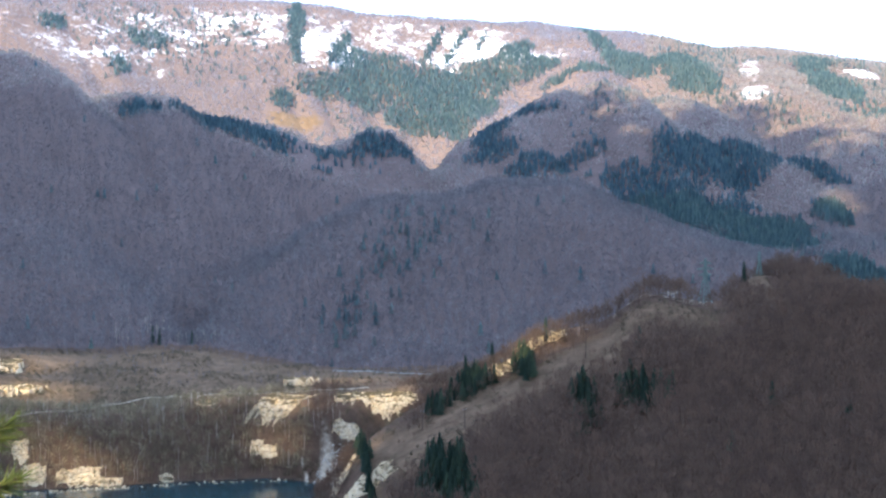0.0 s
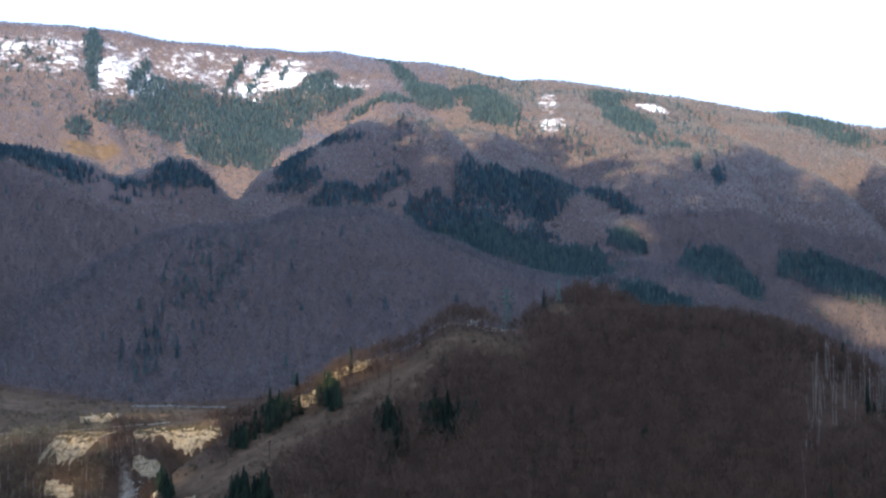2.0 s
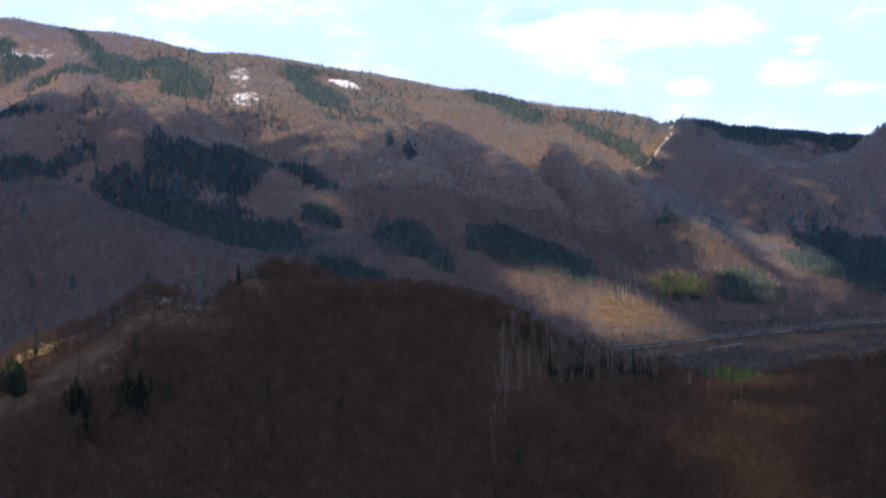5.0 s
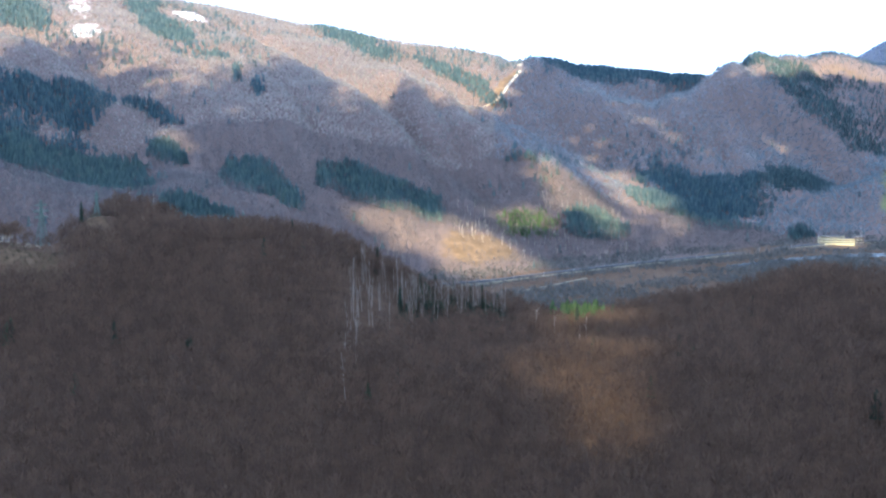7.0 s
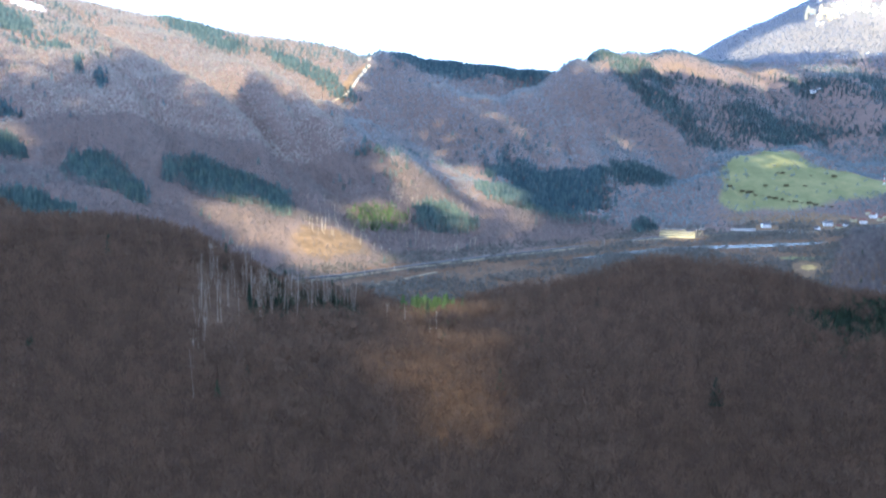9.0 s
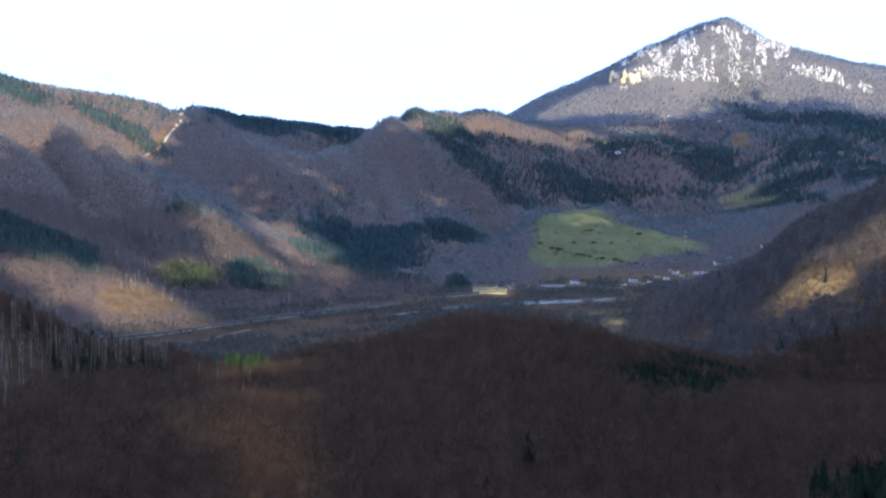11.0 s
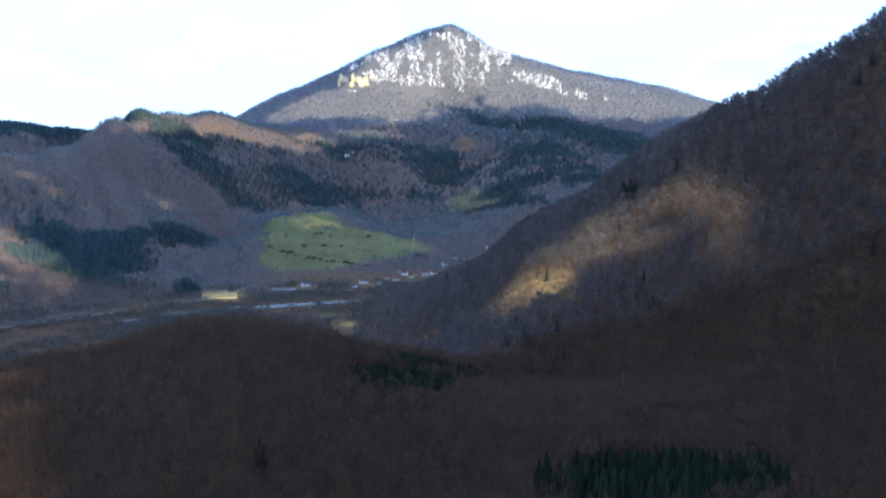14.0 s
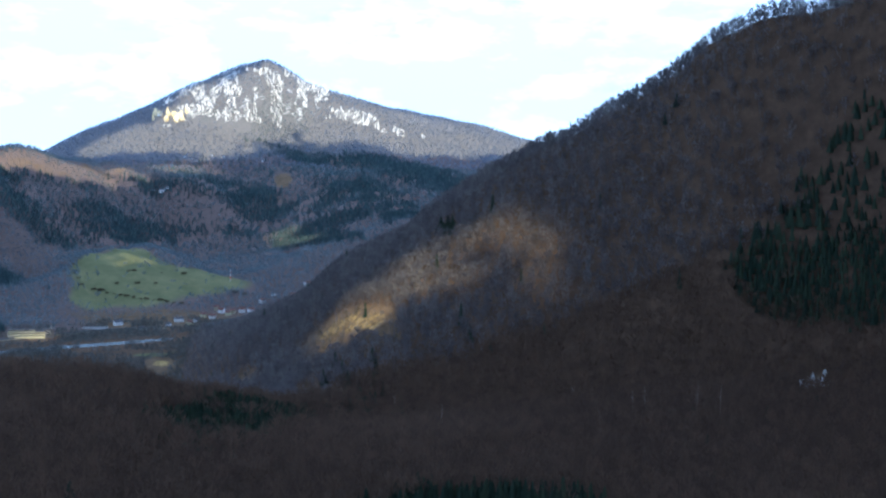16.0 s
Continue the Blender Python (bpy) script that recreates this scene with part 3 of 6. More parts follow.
THIN = ovals(
    (28.0, 3521, 4.75, 30, -5, 1), (36.5, 3480, 3.57, 26, 33, 1), (17.9, 3653, 6.24, 59, -30, 1), (61.9, 3745, 4.51, 270, -50, 1.6),
    (55.7, 3965, 3.51, 158, -6, 1.6), (57.0, 3571, 4.05, 152, -10, 1.6), (-3.9, 1419, 1.40, 99, 38, 0.55), (-1.6, 1633, 1.78, 122, 30, 0.5),
    (8.0, 2869, 3.20, 122, 140, 1), (-4.6, 3444, 3.54, 73, -1, 1), (-11.3, 3842, 4.36, 176, -9, 1), (11.4, 3906, 1.46, 507, -42, 1),
    (-4.6, 3628, 1.50, 97, -20, 1), (13.6, 3044, 2.95, 78, -81, 1),
)
THIN_MORE = ovals(
    (18.9, 3168, 2.01, 235, -17, 1), (30.0, 3497, 2.98, 62, -36, 1), (30.2, 838, 2.28, 63, 41, 1), (34.9, 2633, 1.45, 168, 161, 1),
    (38.8, 2857, 1.52, 157, 13, 1), (50.1, 3608, 3.80, 150, 38, 1.6), (59.8, 1015, 2.53, 81, -14, 1),
)
SNOW = ovals(
    (-8.8, 3965, 7.36, 187, 13, 0.62), (-2.1, 3991, 6.53, 170, -3, 0.6), (-14.4, 3751, 5.20, 243, 24, 0.52), (3.7, 3869, 3.02, 134, -20, 0.55),
    (-5.6, 3870, 1.25, 127, 35, 0.78), (-4.0, 3862, 0.91, 99, 47, 0.85), (-4.6, 3767, 0.75, 30, 37, 0.8), (1.4, 3957, 2.27, 153, 20, 0.74),
    (1.7, 3939, 1.26, 95, 14, 0.85), (0.2, 3916, 0.86, 81, 6, 0.8), (3.5, 3854, 1.51, 67, -16, 0.75), (-1.6, 3970, 1.51, 102, -29, 0.62),
    (13.5, 3569, 0.57, 254, -9, 0.7), (13.8, 3115, 0.91, 87, -38, 0.66),
)
SNOW_MORE = ovals(
    (18.1, 3540, 0.78, 51, -24, 1), (-15.6, 3731, 3.98, 164, 30, 0.52), (-9.1, 3999, 3.44, 101, 16, 0.66), (-1.6, 4061, 3.03, 81, 13, 0.66),
    (4.5, 3921, 1.51, 46, -3, 0.5), (9.2, 3717, 0.49, 119, -17, 0.6), (-10.6, 3908, 1.95, 70, 9, 0.5), (56.4, 4470, 1.75, 141, 6, 0.44),
    (56.9, 4537, 1.26, 72, -22, 0.44), (58.1, 4467, 0.99, 103, 34, 0.44), (60.6, 4460, 1.60, 68, -17, 0.44), (63.5, 4499, 1.92, 76, -31, 0.44),
)
ROCK = ovals(
    (-5.0, 880, 0.7, 60, -60, 0.62), (10.2, 1602, 0.54, 6, 0, 1), (-6.2, 1090, 0.8, 26, 0, 0.75), (-5.8, 870, 0.76, 10, -91, 0.8), (81.0, 948, 0.51, 17, -7, 0.8),
    (32.6, 3499, 0.15, 25, -37, 1),
)
DRY = ovals(
    (11.6, 809, 0.88, 35, 1, 1), (13.9, 886, 0.72, 33, -21, 1), (6.7, 772, 1.51, 35, 7, 0.8), (10.2, 820, 1.73, 25, 7, 1),
    (9.0, 817, 0.99, 18, 9, 1), (7.4, 812, 1.38, 27, 4, 1), (5.0, 773, 1.65, 31, 19, 1), (2.4, 743, 1.91, 37, 14, 1),
    (-1.7, 703, 1.92, 46, -18, 1), (0.4, 723, 1.79, 56, 2, 1), (-3.5, 722, 0.89, 28, -119, 1), (-0.4, 720, 1.54, 37, 4, 1),
    (-2.2, 703, 1.02, 22, -1, 1), (13.7, 915, 0.62, 16, -3, 1),
)
# open dry grass; the oval at 46.6 colours a ridge that is only sunlit
DRY_MORE = ovals(
    (15.9, 1798, 0.42, 22, -2, 1), (29.9, 1873, 1.50, 58, 12, 0.42), (21.3, 3383, 0.13, 38, 23, 1), (31.9, 3305, 0.66, 31, 174, 1),
    (59.5, 1211, 0.74, 24, -72, 0.8), (55.7, 1398, 0.51, 25, -44, 1), (58.7, 1081, 0.71, 18, -39, 1), (52.2, 1870, 0.60, 84, -54, 1),
    (49.7, 3903, 1.67, 75, 65, 0.5), (46.6, 3684, 2.02, 36, 21, 0.5), (-6.6, 3466, 1.50, 44, 0, 0.7), (57.3, 3924, 0.35, 50, -41, 1),
    (56.7, 3795, 0.75, 12, -12, 1), (81.7, 636, 1.16, 6, 1, 1),
)
# dry field and bracken; the last two warm the ground colour in sunlit bands
DRY_MOREA = ovals(
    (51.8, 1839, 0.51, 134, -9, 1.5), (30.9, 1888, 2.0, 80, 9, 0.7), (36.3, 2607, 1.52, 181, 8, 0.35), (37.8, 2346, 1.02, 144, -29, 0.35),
)
GREEN = ovals(
    (50.7, 2914, 2.34, 160, -1, 1), (50.4, 3005, 1.53, 78, 11, 1), (49.4, 2809, 1.07, 82, 23, 1), (49.0, 2759, 0.81, 65, 42, 1),
    (49.0, 2927, 0.71, 55, -21, 1), (50.9, 3082, 1.65, 100, -98, 1), (53.2, 2941, 2.41, 86, -1, 1), (35.3, 1467, 0.77, 28, -2, 0.6),
    (51.7, 2028, 0.9, 24, 0, 0.9),
)
# patches to stay sunlit: the unseen cloud layer is cut open above them
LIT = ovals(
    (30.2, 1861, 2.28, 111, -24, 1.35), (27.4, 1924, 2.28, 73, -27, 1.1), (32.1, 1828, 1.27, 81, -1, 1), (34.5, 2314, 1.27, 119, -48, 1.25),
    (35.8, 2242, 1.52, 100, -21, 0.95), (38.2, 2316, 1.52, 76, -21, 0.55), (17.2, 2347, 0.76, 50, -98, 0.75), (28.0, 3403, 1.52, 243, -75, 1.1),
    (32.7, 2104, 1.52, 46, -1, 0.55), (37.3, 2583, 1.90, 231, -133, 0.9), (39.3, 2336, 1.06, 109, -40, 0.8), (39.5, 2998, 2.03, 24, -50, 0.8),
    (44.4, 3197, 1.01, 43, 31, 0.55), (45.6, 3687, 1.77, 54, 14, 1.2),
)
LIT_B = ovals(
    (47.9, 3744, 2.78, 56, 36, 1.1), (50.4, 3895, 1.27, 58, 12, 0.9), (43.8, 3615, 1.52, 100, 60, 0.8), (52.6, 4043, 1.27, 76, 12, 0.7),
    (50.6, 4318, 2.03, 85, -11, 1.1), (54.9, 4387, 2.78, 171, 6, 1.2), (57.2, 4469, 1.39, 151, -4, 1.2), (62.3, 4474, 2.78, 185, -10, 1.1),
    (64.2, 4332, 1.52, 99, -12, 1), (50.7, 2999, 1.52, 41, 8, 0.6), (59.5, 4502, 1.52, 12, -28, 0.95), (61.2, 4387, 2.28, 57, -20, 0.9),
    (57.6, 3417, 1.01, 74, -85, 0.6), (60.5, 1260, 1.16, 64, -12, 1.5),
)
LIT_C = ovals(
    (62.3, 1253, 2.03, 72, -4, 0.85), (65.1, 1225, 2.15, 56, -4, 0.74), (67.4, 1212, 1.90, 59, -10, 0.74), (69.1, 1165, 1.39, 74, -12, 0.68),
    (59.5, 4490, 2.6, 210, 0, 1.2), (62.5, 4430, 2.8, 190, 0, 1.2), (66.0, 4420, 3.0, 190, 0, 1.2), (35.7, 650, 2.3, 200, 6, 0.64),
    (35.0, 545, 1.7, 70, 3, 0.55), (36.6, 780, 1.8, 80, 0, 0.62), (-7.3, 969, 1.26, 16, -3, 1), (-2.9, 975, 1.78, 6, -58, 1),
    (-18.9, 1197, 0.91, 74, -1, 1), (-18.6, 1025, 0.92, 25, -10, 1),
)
# where the added cloud layer's shade ends on the upper slopes: sunlight lies behind
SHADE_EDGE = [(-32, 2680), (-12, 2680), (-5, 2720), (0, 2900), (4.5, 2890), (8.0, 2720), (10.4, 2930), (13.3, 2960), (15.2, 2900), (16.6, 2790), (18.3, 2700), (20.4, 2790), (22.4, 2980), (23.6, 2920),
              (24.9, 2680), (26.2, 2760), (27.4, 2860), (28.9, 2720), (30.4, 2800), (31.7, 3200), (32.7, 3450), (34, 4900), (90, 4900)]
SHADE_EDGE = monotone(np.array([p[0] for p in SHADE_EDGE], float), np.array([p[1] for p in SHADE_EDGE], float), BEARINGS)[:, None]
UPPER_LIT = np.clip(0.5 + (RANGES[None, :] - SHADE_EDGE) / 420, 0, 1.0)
FLAT = np.clip(1.6 - abs(HEIGHT - 3) / 6, 0, 1) * (RANGES[None, :] > 1150) * (RANGES[None, :] < 2750) * (BEARINGS[:, None] > 20)
PLATEAU = np.clip((RANGES[None, :] - LINE_GRID[7][0][:, None] - 5) / 30, 0, 1) * np.clip((LINE_GRID[8][0][:, None] - 10 - RANGES[None, :]) / 50, 0, 1) * np.clip((7 - BEARINGS[:, None]) / 2, 0, 1)
# open ground round the buildings and before the quarry faces
CLEAR = ovals((46.6, 2310, 1.1, 70, 0, 1), (49.2, 2490, 0.8, 50, 0, 1), (50.2, 2560, 0.5, 50, 0, 1), (52.8, 2610, 0.6, 50, 0, 1), (54.8, 2700, 1.2, 60, 0, 1),
              (-7.2, 972, 1.1, 20, 0, 1), (-3.0, 965, 1.7, 34, 0, 1), (-4.3, 935, 0.6, 20, 0, 1), (-18.6, 935, 0.4, 14, 0, 1), (-17.9, 922, 0.6, 10, 0, 1), (-15.9, 920, 0.5, 10, 0, 1),
              (-8.0, 935, 0.5, 10, 0, 1), (-10.5, 998, 0.4, 12, 0, 1))
CLEAR = np.maximum.reduce([CLEAR, ovals((35.4, 826, 1.2, 22, 0, 1), (52.0, 1895, 0.5, 60, -20, 1), (51.7, 2028, 1.0, 28, 0, 1), (41.5, 1640, 0.9, 45, 0, 1), (58.3, 1134, 0.5, 22, 0, 1), (55.6, 1441, 0.45, 30, 0, 1), (81.7, 638, 1.3, 10, 0, 1), (-3.0, 690, 1.6, 45, 0, 1), (-5.5, 860, 1.3, 60, 0, 1), (2.35, 920, 1.2, 45, 0, 1), (4.3, 950, 1.2, 45, 0, 1), (-18.9, 1090, 1.2, 60, 0, 1), (-2.4, 800, 1.6, 60, 40, 1), (2.5, 870, 2.5, 40, 18, 1), (5.5, 900, 2, 35, 10, 1), (8.0, 940, 2.6, 55, 0, 1), (8.0, 1010, 3.2, 70, 0, 1), (5.0, 1000, 2.0, 60, 0, 1), (11.5, 965, 1.6, 60, 0, 1), (11.6, 890, 0.7, 30, 0, 1), (13.7, 930, 0.7, 35, 0, 1), (80.97, 935, 0.6, 22, 0, 1), (0.5, 880, 1.5, 40, 30, 1))])
COVERS = {
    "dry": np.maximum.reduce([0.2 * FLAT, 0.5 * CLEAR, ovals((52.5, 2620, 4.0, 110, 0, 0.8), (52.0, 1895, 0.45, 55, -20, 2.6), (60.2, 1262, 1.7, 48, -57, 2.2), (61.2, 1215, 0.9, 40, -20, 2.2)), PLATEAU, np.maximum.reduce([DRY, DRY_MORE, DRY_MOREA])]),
    "green": np.maximum(np.maximum.reduce([GREEN]), 0.30 * FLAT),
    "snow": 0.98 * np.maximum.reduce([SNOW, SNOW_MORE]),
    "rock": np.maximum(np.maximum.reduce([ROCK]), 0.12 * PLATEAU),
    "fir": np.maximum.reduce([FIR, FIR_B, FIR_C, FIR_D, FIR_E, FIR_F, FIR_G, FIR_H]),
    "thin": np.maximum.reduce([THIN, THIN_MORE]),
    "flat": FLAT,
    "clear": CLEAR,
    "birch": ovals((25.7, 680, 1.4, 60, 10, 1), (28.0, 720, 1.6, 55, 25, 1), (30.6, 790, 1.4, 40, 20, 1)),
    # lit also takes small gaps for the quarry faces and the factory
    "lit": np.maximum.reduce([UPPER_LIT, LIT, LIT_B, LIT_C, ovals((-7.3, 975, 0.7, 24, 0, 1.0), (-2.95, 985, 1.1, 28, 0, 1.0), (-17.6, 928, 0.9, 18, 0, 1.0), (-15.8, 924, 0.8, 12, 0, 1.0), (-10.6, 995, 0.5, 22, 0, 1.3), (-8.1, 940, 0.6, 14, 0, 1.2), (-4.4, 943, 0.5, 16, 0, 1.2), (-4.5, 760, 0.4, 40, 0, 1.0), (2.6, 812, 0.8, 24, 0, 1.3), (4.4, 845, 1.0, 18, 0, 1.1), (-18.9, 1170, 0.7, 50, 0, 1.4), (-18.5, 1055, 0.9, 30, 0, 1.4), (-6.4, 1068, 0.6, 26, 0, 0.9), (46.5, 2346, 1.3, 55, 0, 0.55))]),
}
COVERS["bare"] = np.maximum.reduce([1.0 * FLAT, 1.2 * BED, 0.9 * PLATEAU, np.maximum.reduce([DRY, DRY_MORE, DRY_MOREA]), COVERS["green"], COVERS["rock"], 0.5 * COVERS["snow"], (HEIGHT < 1) * 1.0])


def cover_at(name, b, r):
    i = np.clip(np.round((b - BEARINGS[0]) / B_STEP).astype(int), 0, len(BEARINGS) - 1)
    j = np.clip(np.round(np.interp(r, RANGES, np.arange(len(RANGES)))).astype(int), 0, len(RANGES) - 1)
    return COVERS[name][i, j]
ZONES = [("near_hillside", "leaf-covered brown hillside under bare beech forest"), ("quarry_plateau", "overgrown quarry plateau with pale cliffs above the lake"),
         ("valley_floor", "flat valley floor with dry grass and scrub"), ("steep_hill", "steep hill under brown bare forest"),
         ("middle_hill", "rounded wooded hill below the mountain"), ("mountain", "long mountain slope under bare forest with snow near the top"),
         ("rocky_mountain", "pointed rocky mountain dusted with snow")]


def land_meshes():
    nb, nr = HEIGHT.shape
    verts = np.stack((GX, GY, HEIGHT), -1).reshape(-1, 3)
    b, r = np.meshgrid((BEARINGS[1:] + BEARINGS[:-1]) / 2, (RANGES[1:] + RANGES[:-1]) / 2, indexing="ij")
    line = [np.interp(b, BEARINGS, l[0]) for l in LINE_GRID]
    zone = np.full(b.shape, 5)
    zone[(b < 15) & (r < line[10])] = 4
    zone[(b > 43) & (r > np.maximum(line[12], 4000))] = 6
    zone[r < line[8]] = 2
    zone[(b < 8) & (r < line[8])] = 1
    zone[(b > 52) & (r < line[8])] = 3
    zone[r < line[6]] = 0
    index = np.arange(nb * nr).reshape(nb, nr)
    quads = np.stack((index[:-1, :-1], index[:-1, 1:], index[1:, 1:], index[1:, :-1]), -1)
    quads = quads[..., ::-1]
    for k, (name, label) in enumerate(ZONES):
        faces = quads[zone == k]
        used, inverse = np.unique(faces, return_inverse=True)
        me = bpy.data.meshes.new(name)
        me.from_pydata(verts[used], [], inverse.reshape(-1, 4))
        for cover, values in COVERS.items():
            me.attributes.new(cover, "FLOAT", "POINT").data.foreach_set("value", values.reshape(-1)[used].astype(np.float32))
        me.polygons.foreach_set("use_smooth", np.ones(len(me.polygons), bool))
        # the rocky mountain's ground has the haze tint in its colour
        me.materials.append((HAZE_GROUND if k == 6 else HIGH_GROUND) if k > 3 else GROUND)
        tagged(new(name, me), label, "hill" if k != 2 else "ground", kind="structure")


land_meshes()


def ground_behind():
    """The hill behind and under the lookout closes the round."""
    turn = np.arange(90, 328 + 1, 3.5)
    turn[-1] = 328
    s = ((turn - 90) / 238)[:, None]
    s = s * s * (3 - 2 * s)
    x, y = np.sin(np.radians(turn))[:, None] * RANGES, np.cos(np.radians(turn))[:, None] * RANGES
    rise = np.sin(np.pi * s) * np.clip(RANGES / 900, 0, 1)
    z = HEIGHT[-1][None, :] * (1 - s) + HEIGHT[0][None, :] * s
    z = z * (1 - rise) + rise * (230 + 60 * rough(x, y, 700.0, 3))
    x, y, z = (np.concatenate((a[:, :1], v, c[:, :1]), 1).T for a, v, c in ((GX[-1:].T, x.T, GX[:1].T), (GY[-1:].T, y.T, GY[:1].T), (HEIGHT[-1:].T, z.T, HEIGHT[:1].T)))
    index = np.arange(x.size).reshape(x.shape)
    quads = np.stack((index[:-1, :-1], index[1:, :-1], index[1:, 1:], index[:-1, 1:]), -1).reshape(-1, 4)[:, ::-1]
    me = bpy.data.meshes.new("ground")
    hub = x.size
    rim = [(float(a), float(b), float(c)) for a, b, c in zip(GX[::10, 0], GY[::10, 0], HEIGHT[::10, 0])] + [(float(a), float(b), float(c)) for a, b, c in zip(x[1:, 0], y[1:, 0], z[1:, 0])]
    verts = [tuple(v) for v in np.stack((x, y, z), -1).reshape(-1, 3)] + rim
    me.from_pydata(verts, [], [tuple(q) for q in quads] + [tuple(range(hub, hub + len(rim)))[::-1]])
    me.materials.append(GROUND)
    tagged(new("ground", me), "stony hilltop round the lookout", "ground", kind="structure")


ground_behind()

# ---- trees ----


def bare_tree(rng, sprays, trunk=True):
    """Triangles of a leafless crown one metre high: a trunk and thin sprays of twigs that reach up and out."""
    tris = []
    if trunk:
        for k in range(3):
            a, b = k * 2.094, (k + 1) * 2.094
            p, q = (0.016 * math.cos(a), 0.016 * math.sin(a)), (0.016 * math.cos(b), 0.016 * math.sin(b))
            tris.append(((*p, -0.06), (*q, -0.06), (0, 0, 0.72)))
    for _ in range(sprays):
        a, up = rng.uniform(0, 6.283), rng.uniform(-0.3, 1.0)
        out = math.sqrt(max(0.05, 1 - up * up)) * rng.uniform(0.55, 1.08)
        tip = np.array((0.30 * out * math.cos(a), 0.30 * out * math.sin(a), 0.66 + 0.34 * up * rng.uniform(0.8, 1.08)))
        way = np.array((math.cos(a) * rng.uniform(0.1, 1.0), math.sin(a) * rng.uniform(0.1, 1.0), rng.uniform(0.6, 1.3)))
        root = tip - way / np.linalg.norm(way) * rng.uniform(0.14, 0.26)
        side = np.cross(way, rng.normal(size=3))
        side *= rng.uniform(0.010, 0.019) * SPRAY / np.linalg.norm(side)
        tris.append((tuple(root + side), tuple(root - side), tuple(tip)))
    return np.array(tris)


def spruce(rng, tiers, sides, slim=0.16):
    """Triangles of a conifer one metre high: ragged tiers of drooping boughs."""
    tris = []
    for k in range(tiers):
        low = 0.06 + 0.9 * k / tiers
        top = min(1.0, low + 1.5 / tiers)
        wide = slim * (1 - 0.85 * k / tiers)
        turn = rng.uniform(0, 6)
        rim = [(wide * rng.uniform(0.65, 1.15) * math.cos(turn + 6.283 * s / sides), wide * rng.uniform(0.65, 1.15) * math.sin(turn + 6.283 * s / sides), low + rng.uniform(-0.04, 0.03)) for s in range(sides)]
        for s in range(sides):
            tris.append((rim[s], rim[(s + 1) % sides], (0, 0, top)))
    return np.array(tris)


def stand(name, kinds, places, sizes, look_, label, seed, category="trees", wide=(0.85, 1.25)):
    """Many trees as one mesh: each takes one of the shapes, turned and sized by chance."""
    rng = np.random.RandomState(seed)
    n = len(places)
    pick, turn, fat, tint = rng.randint(len(kinds), size=n), rng.uniform(0, 6.283, n), rng.uniform(*wide, n), rng.rand(n)
    chunks, tints = [], []
    for k, shape in enumerate(kinds):
        who = np.where(pick == k)[0]
        p = shape.reshape(-1, 3)
        c, s = np.cos(turn[who])[:, None], np.sin(turn[who])[:, None]
        w = (sizes[who] * fat[who])[:, None]
        xyz = np.stack(((c * p[:, 0] - s * p[:, 1]) * w, (s * p[:, 0] + c * p[:, 1]) * w, p[:, 2] * sizes[who][:, None]), -1) + places[who][:, None, :]
        chunks.append(xyz.reshape(-1, 3))
        tints.append(np.repeat(tint[who], len(p)))
    v = np.concatenate(chunks).astype(np.float32)
    me = bpy.data.meshes.new(name)
    me.vertices.add(len(v))
    me.vertices.foreach_set("co", v.ravel())
    me.loops.add(len(v))
    me.loops.foreach_set("vertex_index", np.arange(len(v), dtype=np.int32))
    me.polygons.add(len(v) // 3)
    me.polygons.foreach_set("loop_start", np.arange(0, len(v), 3, dtype=np.int32))
    me.polygons.foreach_set("loop_total", np.full(len(v) // 3, 3, np.int32))
    me.attributes.new("tint", "FLOAT", "POINT").data.foreach_set("value", np.concatenate(tints).astype(np.float32))
    me.materials.append(look_)
    me.update()
    me.validate()
    return tagged(new(name, me), label, category, kind="stuff")


def scatter(seed, bearings, ranges, spacing):
    """Places of the plan, one by chance in each square of a net over a sector: bearing and distance."""
    rng = np.random.RandomState(seed)
    x, y = np.meshgrid(np.arange(-2200, 4800, spacing), np.arange(0, 4800, spacing))
    x, y = x + rng.uniform(-0.45, 0.45, x.shape) * spacing, y + rng.uniform(-0.45, 0.45, x.shape) * spacing
    b, r = np.degrees(np.arctan2(x, y)), np.hypot(x, y)
    keep = (b > bearings[0]) & (b < bearings[1]) & (r > ranges[0]) & (r < ranges[1])
    return b[keep], r[keep], rng


def on_land(b, r):
    return np.stack((r * np.sin(np.radians(b)), r * np.cos(np.radians(b)), height(b, r)), -1)


def unseen(b, r):
    """Behind the crests, where nothing can be seen from the lookout: the angle to the tree tops stays below the angle of the land before them."""
    angle = (HEIGHT - EYE) / RANGES[None, :]
    angle[:, RANGES < 200] = -9
    best = np.maximum.accumulate(angle, 1)
    i = np.clip(np.round((b - BEARINGS[0]) / B_STEP).astype(int), 0, len(BEARINGS) - 1)
    j = np.clip(np.searchsorted(RANGES, r) - 2, 0, len(RANGES) - 1)
    return (height(b, r) + 26 - EYE) / r < best[i, j]


rng0 = np.random.RandomState(3)
SPRAY = 1.0
NEAR_BARE = [bare_tree(rng0, 34) for _ in range(8)]
SPRAY = 2.0
MID_BARE = [np.concatenate((bare_tree(rng0, 12), bare_tree(rng0, 5, False) * np.array((1, 1, 1.0)) - np.array((0, 0, 0.35)))) for _ in range(8)]
SPRAY = 4.0
FAR_BARE = [bare_tree(rng0, 9, False) * np.array((1, 1, 1.55)) - np.array((0, 0, 0.55)) for _ in range(8)]
SPRAY = 2.0
